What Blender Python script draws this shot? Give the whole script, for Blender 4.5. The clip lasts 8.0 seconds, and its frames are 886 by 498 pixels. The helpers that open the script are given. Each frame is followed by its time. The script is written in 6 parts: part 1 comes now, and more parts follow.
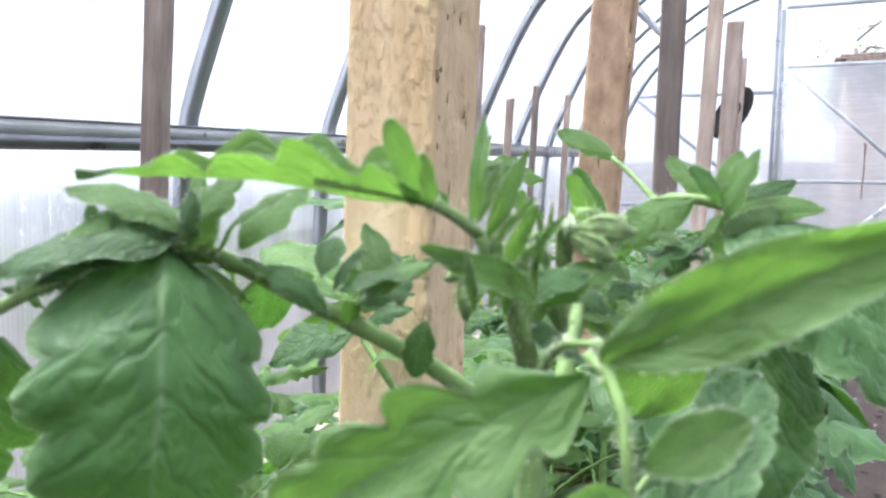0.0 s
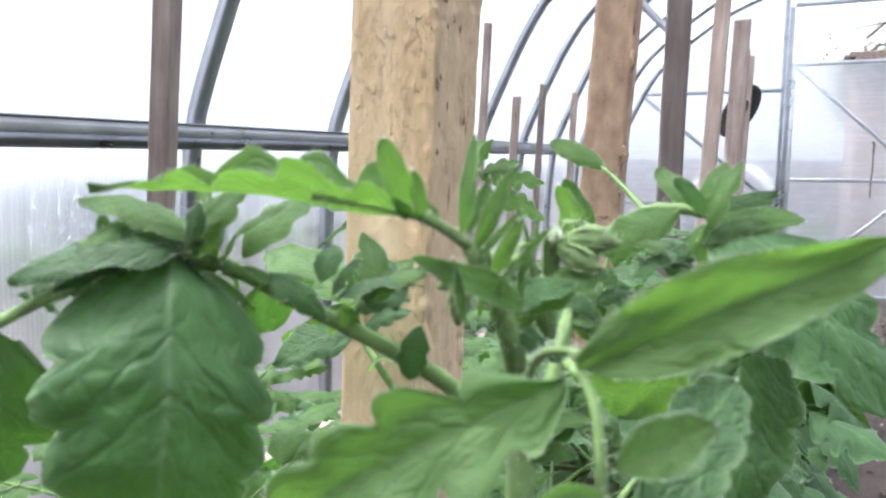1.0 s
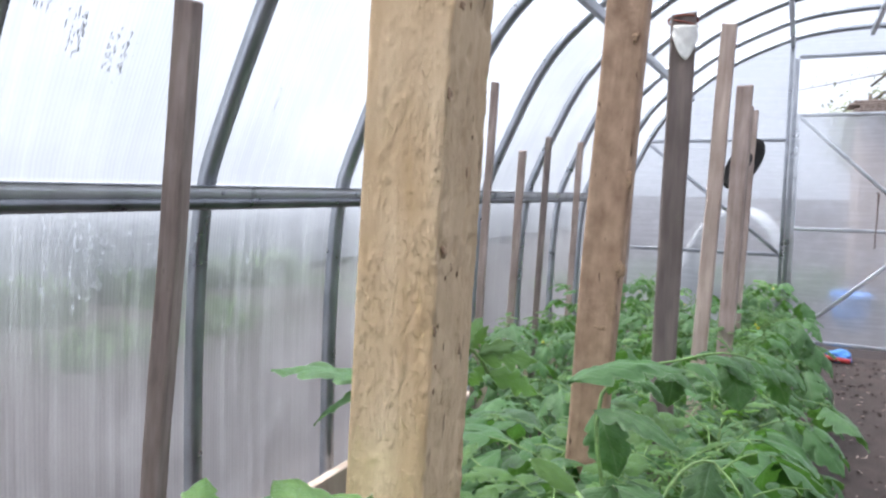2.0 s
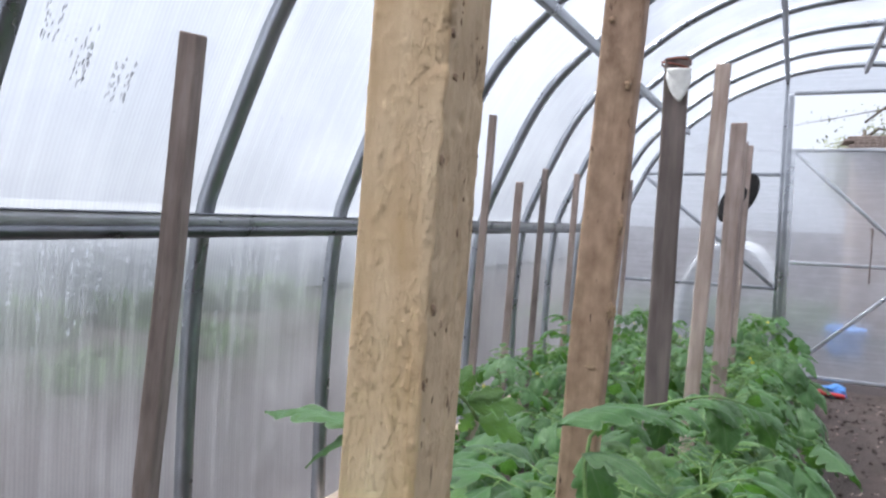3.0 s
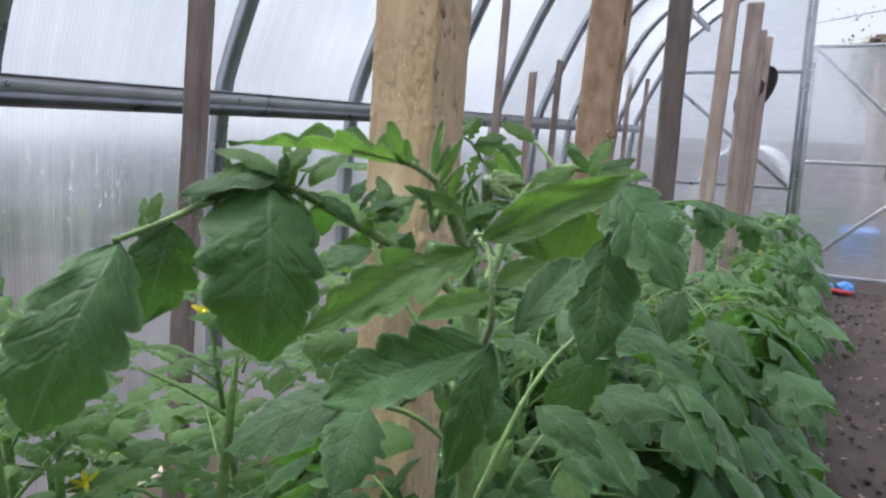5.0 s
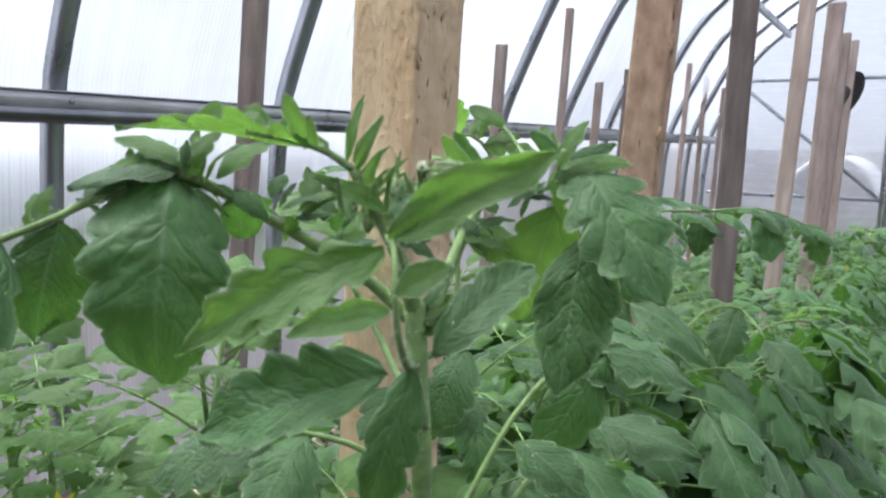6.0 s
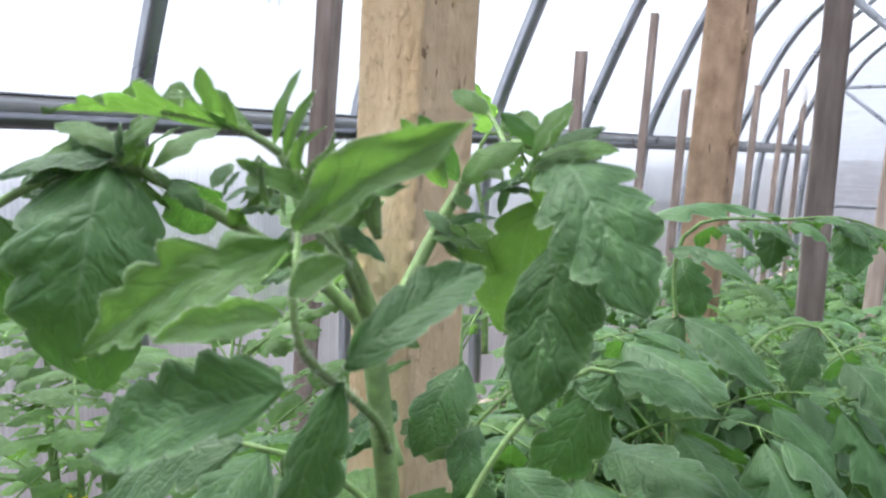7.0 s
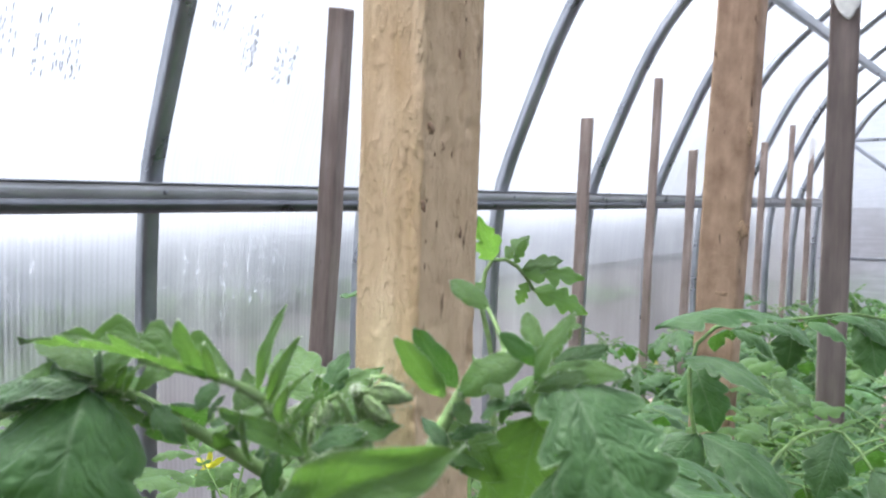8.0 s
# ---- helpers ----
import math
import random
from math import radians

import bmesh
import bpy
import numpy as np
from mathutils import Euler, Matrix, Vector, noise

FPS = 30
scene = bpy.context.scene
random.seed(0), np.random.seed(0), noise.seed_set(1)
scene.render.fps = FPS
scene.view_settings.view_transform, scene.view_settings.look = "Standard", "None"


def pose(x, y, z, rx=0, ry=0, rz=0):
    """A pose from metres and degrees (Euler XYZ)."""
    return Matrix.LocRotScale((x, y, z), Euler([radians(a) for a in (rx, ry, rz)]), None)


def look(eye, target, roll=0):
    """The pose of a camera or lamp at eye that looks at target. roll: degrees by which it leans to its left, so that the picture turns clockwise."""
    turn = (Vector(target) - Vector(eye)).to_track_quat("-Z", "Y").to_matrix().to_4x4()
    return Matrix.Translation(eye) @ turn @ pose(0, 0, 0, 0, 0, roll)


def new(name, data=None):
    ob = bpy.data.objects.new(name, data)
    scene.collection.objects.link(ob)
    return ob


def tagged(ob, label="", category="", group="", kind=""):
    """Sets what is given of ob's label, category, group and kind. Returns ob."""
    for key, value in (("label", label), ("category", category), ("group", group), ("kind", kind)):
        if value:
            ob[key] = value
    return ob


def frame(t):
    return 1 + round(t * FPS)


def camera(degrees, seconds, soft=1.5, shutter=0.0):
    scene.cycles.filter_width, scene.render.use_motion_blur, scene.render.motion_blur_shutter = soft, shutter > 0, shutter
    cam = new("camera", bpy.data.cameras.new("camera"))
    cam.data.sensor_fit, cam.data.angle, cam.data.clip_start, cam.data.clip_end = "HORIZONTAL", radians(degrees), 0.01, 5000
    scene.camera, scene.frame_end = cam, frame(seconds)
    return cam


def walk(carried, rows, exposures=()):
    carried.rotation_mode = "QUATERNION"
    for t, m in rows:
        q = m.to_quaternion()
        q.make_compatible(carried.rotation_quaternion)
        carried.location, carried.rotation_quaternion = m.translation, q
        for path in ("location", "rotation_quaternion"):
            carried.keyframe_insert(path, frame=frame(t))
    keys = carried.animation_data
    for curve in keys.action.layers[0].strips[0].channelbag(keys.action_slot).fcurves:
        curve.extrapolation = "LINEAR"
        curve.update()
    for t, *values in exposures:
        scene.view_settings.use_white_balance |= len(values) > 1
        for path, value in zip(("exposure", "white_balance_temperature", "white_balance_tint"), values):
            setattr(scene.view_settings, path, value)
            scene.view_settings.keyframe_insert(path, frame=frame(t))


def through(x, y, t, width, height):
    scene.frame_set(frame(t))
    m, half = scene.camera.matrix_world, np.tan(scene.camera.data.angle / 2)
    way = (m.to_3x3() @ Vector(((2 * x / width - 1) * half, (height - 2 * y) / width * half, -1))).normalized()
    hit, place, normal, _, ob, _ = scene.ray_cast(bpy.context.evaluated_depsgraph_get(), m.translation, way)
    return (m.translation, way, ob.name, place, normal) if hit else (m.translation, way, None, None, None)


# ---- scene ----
cam = camera(63.2, 8.0, soft=2.2)
# a small phone lens, focused on the plant top: what is nearer is a little soft
cam.data.dof.use_dof = True
cam.data.dof.focus_distance, cam.data.dof.aperture_fstop = 0.42, 32.0
PATH = [
    (0, look((0.0997, 0.2116, 1.0814), (-0.7423, 2.0090, 0.8355), 0.05)),
    (0.5, look((0.0999, 0.2085, 1.0839), (-0.7551, 1.9995, 0.8365), 0.42)),
    (1, look((0.1043, 0.2074, 1.0842), (-0.7539, 1.9960, 0.8306), 0.18)),
    (1.2, look((0.1095, 0.2020, 1.1030), (-0.7590, 1.9870, 0.8630), 0.00)),
    (1.5, look((0.1118, 0.1908, 1.1298), (-0.7632, 1.9758, 0.9104), 0.12)),
    (1.7, look((0.1113, 0.1986, 1.1448), (-0.7667, 1.9848, 0.9490), 0.60)),
    (2.8, look((0.1183, 0.1869, 1.1677), (-0.7537, 1.9837, 1.0613), 2.01)),
    (3, look((0.1188, 0.1875, 1.1710), (-0.7538, 1.9848, 1.0802), 2.19)),
    (3.5, look((0.1172, 0.1851, 1.1852), (-0.7562, 1.9834, 1.1246), 2.57)),
    (4, look((0.1349, 0.1772, 1.1278), (-0.7475, 1.9679, 1.0055), 2.02)),
    (4.2, look((0.1390, 0.1600, 1.1030), (-0.7420, 1.9450, 0.9100), 1.75)),
    (4.5, look((0.1434, 0.1466, 1.0920), (-0.7420, 1.9185, 0.8153), 1.53)),
    (4.7, look((0.1495, 0.1284, 1.0874), (-0.7330, 1.8944, 0.7672), 1.76)),
    (5.8, look((0.1591, 0.1536, 1.0828), (-0.8016, 1.8789, 0.7658), 0.08)),
    (6, look((0.1685, 0.1793, 1.0770), (-0.8998, 1.8445, 0.7841), 0.98)),
    (6.5, look((0.1808, 0.2143, 1.0680), (-1.0315, 1.7842, 0.8116), 1.70)),
    (7, look((0.1800, 0.2160, 1.0713), (-1.0819, 1.7446, 0.8049), 0.87)),
    (7.5, look((0.1838, 0.2191, 1.1106), (-1.1011, 1.7409, 0.9281), -0.48)),
    (8, look((0.1745, 0.2276, 1.1073), (-1.1213, 1.7467, 0.9923), -0.25)),
]
walk(cam, PATH, exposures=[(0, 1.78), (0.5, 1.64), (1, 1.58), (1.5, 1.46), (1.7, 1.34), (2.8, 0.96), (3.5, 0.90), (4, 0.81), (4.5, 0.72), (4.7, 0.74), (5.8, 1.10), (6.5, 1.31), (7, 1.40), (7.5, 1.46), (8, 1.34)])

# ---- light: bright overcast sky ----
world = bpy.data.worlds.new("sky")
scene.world = world
world.use_nodes = True
wn = world.node_tree.nodes
wl = world.node_tree.links
sky = wn.new("ShaderNodeTexSky")
sky.sky_type = "NISHITA"
sky.sun_disc = False
sky.sun_elevation, sky.sun_rotation = radians(45), radians(180)
sky.dust_density, sky.air_density = 2.0, 1.0
soft_sky = wn.new("ShaderNodeHueSaturation")
soft_sky.inputs["Saturation"].default_value = 0.5
wl.new(sky.outputs["Color"], soft_sky.inputs["Color"])
# a bright even cloud deck over the clear-sky gradient
deck = wn.new("ShaderNodeMix")
deck.data_type = "RGBA"
deck.inputs["Factor"].default_value = 0.88
deck.inputs["B"].default_value = (5.35, 5.72, 6.75, 1)
wl.new(soft_sky.outputs["Color"], deck.inputs["A"])
# an overcast sky is brighter overhead than at the horizon
sky_way = wn.new("ShaderNodeTexCoord")
height = wn.new("ShaderNodeSeparateXYZ")
wl.new(sky_way.outputs["Generated"], height.inputs[0])
rise = wn.new("ShaderNodeMapRange")
rise.inputs["To Min"].default_value, rise.inputs["To Max"].default_value = 0.74, 1.30
wl.new(height.outputs["Z"], rise.inputs["Value"])
dome = wn.new("ShaderNodeVectorMath")
dome.operation = "SCALE"
wl.new(deck.outputs["Result"], dome.inputs[0])
wl.new(rise.outputs["Result"], dome.inputs["Scale"])
wl.new(dome.outputs["Vector"], wn["Background"].inputs["Color"])
wn["Background"].inputs["Strength"].default_value = 0.115

sun_data = bpy.data.lights.new("sun", "SUN")
sun_data.energy, sun_data.angle, sun_data.color = 4.0, radians(40), (1.0, 0.99, 0.975)
sun = new("sun", sun_data)
sun.matrix_world = look((-3.4, 0.2, 7.0), (0, 1, 0))


# ---- materials ----
def material(name):
    m = bpy.data.materials.new(name)
    m.use_nodes = True
    nt = m.node_tree
    return m, nt.nodes, nt.links, nt.nodes["Principled BSDF"]


def node(nodes, kind, **values):
    n = nodes.new(kind)
    for k, v in values.items():
        n.inputs[k.replace("_", " ")].default_value = v
    return n


def ramp(nodes, stops):
    r = nodes.new("ShaderNodeValToRGB")
    el = r.color_ramp.elements
    while len(el) < len(stops):
        el.new(0.5)
    for e, (p, c) in zip(el, stops):
        e.position, e.color = p, (*c, 1) if len(c) == 3 else c
    return r


def mapped(nodes, links, coord, scale, rot=(0, 0, 0)):
    tc = nodes.new("ShaderNodeTexCoord")
    mp = nodes.new("ShaderNodeMapping")
    mp.inputs["Scale"].default_value = scale
    mp.inputs["Rotation"].default_value = rot
    links.new(tc.outputs[coord], mp.inputs["Vector"])
    return mp.outputs["Vector"]


def wood(name, dark, light, grain=1.0, bump=0.5, rough=0.75, spots=0.0, tear=0.0, spread=0.21, mottle=0.45, blotch=(14, 14, 5)):
    """Sawn wood: long grain along z, blotches, dark specks, fuzzy sawn relief."""
    m, n, l, p = material(name)
    v = mapped(n, l, "Object", (90 * grain, 90 * grain, 3.5 * grain))
    fine = node(n, "ShaderNodeTexNoise", Scale=1.0, Detail=8.0, Roughness=0.65)
    l.new(v, fine.inputs["Vector"])
    v2 = mapped(n, l, "Object", blotch)
    blot = node(n, "ShaderNodeTexNoise", Scale=1.0, Detail=4.0)
    l.new(v2, blot.inputs["Vector"])
    info = n.new("ShaderNodeObjectInfo")
    r = ramp(n, [(0.51 - spread, dark), (0.51 + spread, light)])
    mixv = n.new("ShaderNodeMath")
    mixv.operation = "MULTIPLY_ADD"
    mixv.inputs[1].default_value = 1.0 - mottle
    l.new(fine.outputs["Fac"], mixv.inputs[0])
    half = n.new("ShaderNodeMath")
    half.operation = "MULTIPLY"
    half.inputs[1].default_value = mottle
    l.new(blot.outputs["Fac"], half.inputs[0])
    l.new(half.outputs[0], mixv.inputs[2])
    l.new(mixv.outputs[0], r.inputs["Fac"])
    col = r.outputs["Color"]
    v3 = mapped(n, l, "Object", (160, 160, 45))
    sp = node(n, "ShaderNodeTexNoise", Scale=1.0, Detail=3.0)
    l.new(v3, sp.inputs["Vector"])
    rs = ramp(n, [(0.66, (0, 0, 0)), (0.74, (1, 1, 1))])
    l.new(sp.outputs["Fac"], rs.inputs["Fac"])
    k = n.new("ShaderNodeMath")
    k.operation = "MULTIPLY"
    k.inputs[1].default_value = spots
    l.new(rs.outputs["Color"], k.inputs[0])
    mx = n.new("ShaderNodeMix")
    mx.data_type = "RGBA"
    mx.inputs["B"].default_value = (dark[0] * 0.35, dark[1] * 0.3, dark[2] * 0.28, 1)
    l.new(k.outputs[0], mx.inputs["Factor"])
    l.new(col, mx.inputs["A"])
    hs = n.new("ShaderNodeHueSaturation")
    mr = n.new("ShaderNodeMapRange")
    mr.inputs["To Min"].default_value, mr.inputs["To Max"].default_value = 0.85, 1.12
    l.new(info.outputs["Random"], mr.inputs["Value"])
    l.new(mr.outputs["Result"], hs.inputs["Value"])
    l.new(mx.outputs["Result"], hs.inputs["Color"])
    l.new(hs.outputs["Color"], p.inputs["Base Color"])
    p.inputs["Roughness"].default_value = rough
    b = n.new("ShaderNodeBump")
    b.inputs["Strength"].default_value, b.inputs["Distance"].default_value = bump, 0.002
    l.new(mixv.outputs[0], b.inputs["Height"])
    last = b
    if tear:
        # torn fibres: short sharp flakes, thicker in patches
        v4 = mapped(n, l, "Object", (520, 520, 230))
        fl = node(n, "ShaderNodeTexNoise", Scale=1.0, Detail=5.0, Roughness=0.6)
        l.new(v4, fl.inputs["Vector"])
        rf = ramp(n, [(0.50, (0, 0, 0)), (0.66, (1, 1, 1))])
        l.new(fl.outputs["Fac"], rf.inputs["Fac"])
        pm = node(n, "ShaderNodeTexNoise", Scale=30.0, Detail=2.0)
        l.new(mapped(n, l, "Object", (1, 1, 1)), pm.inputs["Vector"])
        rp = ramp(n, [(0.40, (0.15, 0.15, 0.15)), (0.62, (1, 1, 1))])
        l.new(pm.outputs["Fac"], rp.inputs["Fac"])
        ml = n.new("ShaderNodeMath")
        ml.operation = "MULTIPLY"
        l.new(rf.outputs["Color"], ml.inputs[0])
        l.new(rp.outputs["Color"], ml.inputs[1])
        b2 = n.new("ShaderNodeBump")
        b2.inputs["Strength"].default_value, b2.inputs["Distance"].default_value = tear, 0.0012
        l.new(ml.outputs[0], b2.inputs["Height"])
        l.new(b.outputs["Normal"], b2.inputs["Normal"])
        last = b2
    l.new(last.outputs["Normal"], p.inputs["Normal"])
    return m


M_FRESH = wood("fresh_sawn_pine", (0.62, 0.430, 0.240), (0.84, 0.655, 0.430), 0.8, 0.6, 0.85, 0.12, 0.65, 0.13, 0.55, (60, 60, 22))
# side face: its pits and blotches, and its shade put into a darker base
M_FRESH_PITTED_SHADED = wood("fresh_pine_pitted_shaded_side", (0.47, 0.330, 0.195), (0.74, 0.565, 0.365), 0.5, 0.7, 0.85, 0.85, 0.55, 0.22, 0.5, (110, 110, 70))
M_PINE = wood("aged_pine", (0.26, 0.158, 0.100), (0.54, 0.368, 0.252), 0.9, 0.6, 0.8, 1.0, 0.5, 0.15, 0.62, (75, 75, 48))
M_GREY = wood("weathered_wood", (0.235, 0.175, 0.152), (0.44, 0.350, 0.310), 1.0, 0.6, 0.85, 0.3, 0.15, 0.13, 0.55, (40, 40, 9))
M_DARKWOOD = wood("dark_weathered_wood", (0.12, 0.092, 0.082), (0.26, 0.21, 0.19), 1.0, 0.6, 0.85, 0.3, 0.15, 0.13, 0.55, (40, 40, 9))
M_PALE = wood("pale_weathered_wood", (0.28, 0.21, 0.175), (0.48, 0.39, 0.34), 1.0, 0.5, 0.85, 0.2, 0.15, 0.13, 0.55, (40, 40, 9))


def make_metal(name="galvanised_steel", dark=(0.30, 0.315, 0.345), light=(0.42, 0.44, 0.475), metal=0.8):
    """Galvanised steel tube: spangle, streaks of grime."""
    m, n, l, p = material(name)
    v = mapped(n, l, "Object", (1, 1, 1))
    a = node(n, "ShaderNodeTexNoise", Scale=9.0, Detail=5.0)
    l.new(v, a.inputs["Vector"])
    r = ramp(n, [(0.3, dark), (0.7, light)])
    l.new(a.outputs["Fac"], r.inputs["Fac"])
    l.new(r.outputs["Color"], p.inputs["Base Color"])
    p.inputs["Metallic"].default_value = metal
    rr = ramp(n, [(0.3, (0.26, 0.26, 0.26)), (0.7, (0.36, 0.36, 0.36))])
    l.new(a.outputs["Fac"], rr.inputs["Fac"])
    l.new(rr.outputs["Color"], p.inputs["Roughness"])
    return m


M_METAL = make_metal()
# rail zinc in two tones: sky light and shade put into its colour
M_LIT_ZINC = make_metal("lit_zinc", (0.42, 0.43, 0.45), (0.62, 0.635, 0.66), 0.25)
M_SHADED_ZINC = make_metal("shaded_zinc", (0.15, 0.155, 0.17), (0.24, 0.25, 0.275))
M_BRIGHT = make_metal("bright_zinc", (0.50, 0.52, 0.55), (0.72, 0.74, 0.77))


def make_sheet(name, axis, fog=0.34, streak=0.42, blur=0.45):
    """Twin-wall polycarbonate: ribs along one way, mist and drip tracks that veil and blur what lies behind."""
    m, n, l, p = material(name)
    n.remove(p)
    out = n["Material Output"]
    tc = n.new("ShaderNodeTexCoord")

    def grain(scale, detail=4.0, rough=0.6):
        mp = n.new("ShaderNodeMapping")
        mp.inputs["Scale"].default_value = scale
        l.new(tc.outputs["Object"], mp.inputs["Vector"])
        t = node(n, "ShaderNodeTexNoise", Scale=1.0, Detail=detail, Roughness=rough)
        l.new(mp.outputs["Vector"], t.inputs["Vector"])
        return t.outputs["Fac"]

    def calc(op, x, y, z=None):
        c = n.new("ShaderNodeMath")
        c.operation = op
        c.use_clamp = op == "ADD"
        for k, v in enumerate((x, y, z)):
            if v is None:
                continue
            if isinstance(v, (int, float)):
                c.inputs[k].default_value = v
            else:
                l.new(v, c.inputs[k])
        return c.outputs[0]

    def step(x, lo, hi):
        r = ramp(n, [(lo, (0, 0, 0)), (hi, (1, 1, 1))])
        l.new(x, r.inputs["Fac"])
        return r.outputs["Color"]

    mp = n.new("ShaderNodeMapping")
    mp.inputs["Scale"].default_value = {"y": (0, 31, 0), "z": (0, 0, 24)}[axis]
    l.new(tc.outputs["Object"], mp.inputs["Vector"])
    wave = n.new("ShaderNodeTexWave")
    wave.bands_direction = "Y" if axis == "y" else "Z"
    wave.inputs["Scale"].default_value = 1.0
    l.new(mp.outputs["Vector"], wave.inputs["Vector"])
    rib = wave.outputs["Fac"]
    along = axis == "y"
    # broad runs and fine tracks of water, ragged mist, small drops
    runs = step(grain((0.9, 42.0, 0.9) if along else (8.0, 8.0, 8.0), 4.0), 0.47, 0.68)
    fine = step(grain((1.6, 300.0, 1.6) if along else (3.0, 3.0, 60.0), 3.0), 0.50, 0.62)
    mist = step(grain((3.0, 3.0, 3.5), 4.0), 0.38, 0.66)
    drops = n.new("ShaderNodeTexVoronoi")
    drops.inputs["Scale"].default_value = 150.0
    l.new(tc.outputs["Object"], drops.inputs["Vector"])
    bead = step(drops.outputs["Distance"], 0.16, 0.30)
    # water gathers and runs on the steep lower part of a curved sheet
    at = n.new("ShaderNodeSeparateXYZ")
    l.new(tc.outputs["Object"], at.inputs[0])
    wet = calc("SUBTRACT", 1.0, calc("MULTIPLY", step(at.outputs["Z"], 1.05, 1.35), 0.65)) if along else 1.0
    veil = calc("MULTIPLY_ADD", calc("MULTIPLY", runs, wet), streak * 0.5, fog)
    veil = calc("MULTIPLY_ADD", calc("MULTIPLY", fine, wet), streak * 0.5, veil)
    veil = calc("MULTIPLY_ADD", rib, 0.07, veil)
    veil = calc("MULTIPLY_ADD", mist, 0.06, veil)
    veil = calc("MULTIPLY", veil, calc("MULTIPLY_ADD", bead, 0.5, 0.5))
    veil = calc("MINIMUM", veil, 0.92)
    tl = n.new("ShaderNodeBsdfTranslucent")
    tl.inputs["Color"].default_value = (0.80, 0.82, 0.85, 1)
    tr = n.new("ShaderNodeBsdfTransparent")
    tr.inputs["Color"].default_value = (0.94, 0.95, 0.965, 1)
    rf = n.new("ShaderNodeBsdfRefraction")
    rf.inputs["IOR"].default_value, rf.inputs["Roughness"].default_value = 1.12, 0.55
    rf.inputs["Color"].default_value = (0.96, 0.97, 0.98, 1)
    gl = n.new("ShaderNodeBsdfGlossy")
    gl.inputs["Roughness"].default_value = 0.22
    bump = n.new("ShaderNodeBump")
    bump.inputs["Strength"].default_value, bump.inputs["Distance"].default_value = 0.4, 0.001
    l.new(calc("ADD", rib, bead), bump.inputs["Height"])
    l.new(bump.outputs["Normal"], gl.inputs["Normal"])
    m0 = n.new("ShaderNodeMixShader")
    m0.inputs["Fac"].default_value = blur
    l.new(tr.outputs[0], m0.inputs[1])
    l.new(rf.outputs[0], m0.inputs[2])
    m1 = n.new("ShaderNodeMixShader")
    l.new(veil, m1.inputs["Fac"])
    l.new(m0.outputs[0], m1.inputs[1])
    l.new(tl.outputs[0], m1.inputs[2])
    m2 = n.new("ShaderNodeMixShader")
    m2.inputs["Fac"].default_value = 0.04
    l.new(m1.outputs[0], m2.inputs[1])
    l.new(gl.outputs[0], m2.inputs[2])
    l.new(m2.outputs[0], out.inputs["Surface"])
    return m


M_SHEET = make_sheet("polycarbonate_curved", "y", 0.0, 0.10, 0.30)
M_SHEET_END = make_sheet("polycarbonate_end", "z", 0.17, 0.20, 0.32)


def make_soil(name, a, b, c, scale=9.0):
    m, n, l, p = material(name)
    v = mapped(n, l, "Object", (1, 1, 1))
    big = node(n, "ShaderNodeTexNoise", Scale=scale * 0.35, Detail=6.0, Roughness=0.6)
    small = node(n, "ShaderNodeTexNoise", Scale=scale * 14, Detail=8.0, Roughness=0.75)
    l.new(v, big.inputs["Vector"])
    l.new(v, small.inputs["Vector"])
    ad = n.new("ShaderNodeMath")
    ad.operation = "ADD"
    l.new(big.outputs["Fac"], ad.inputs[0])
    l.new(small.outputs["Fac"], ad.inputs[1])
    r = ramp(n, [(0.36, a), (0.52, b), (0.68, c)])
    hf = n.new("ShaderNodeMath")
    hf.operation = "MULTIPLY"
    hf.inputs[1].default_value = 0.5
    l.new(ad.outputs[0], hf.inputs[0])
    l.new(hf.outputs[0], r.inputs["Fac"])
    l.new(r.outputs["Color"], p.inputs["Base Color"])
    p.inputs["Roughness"].default_value = 0.95
    bp = n.new("ShaderNodeBump")
    bp.inputs["Strength"].default_value, bp.inputs["Distance"].default_value = 0.9, 0.012
    l.new(small.outputs["Fac"], bp.inputs["Height"])
    l.new(bp.outputs["Normal"], p.inputs["Normal"])
    return m


M_SOIL = make_soil("damp_soil", (0.030, 0.021, 0.019), (0.068, 0.049, 0.043), (0.125, 0.092, 0.080))
M_GROUND = make_soil("yard_ground", (0.018, 0.012, 0.012), (0.032, 0.022, 0.022), (0.050, 0.035, 0.034), 2.0)


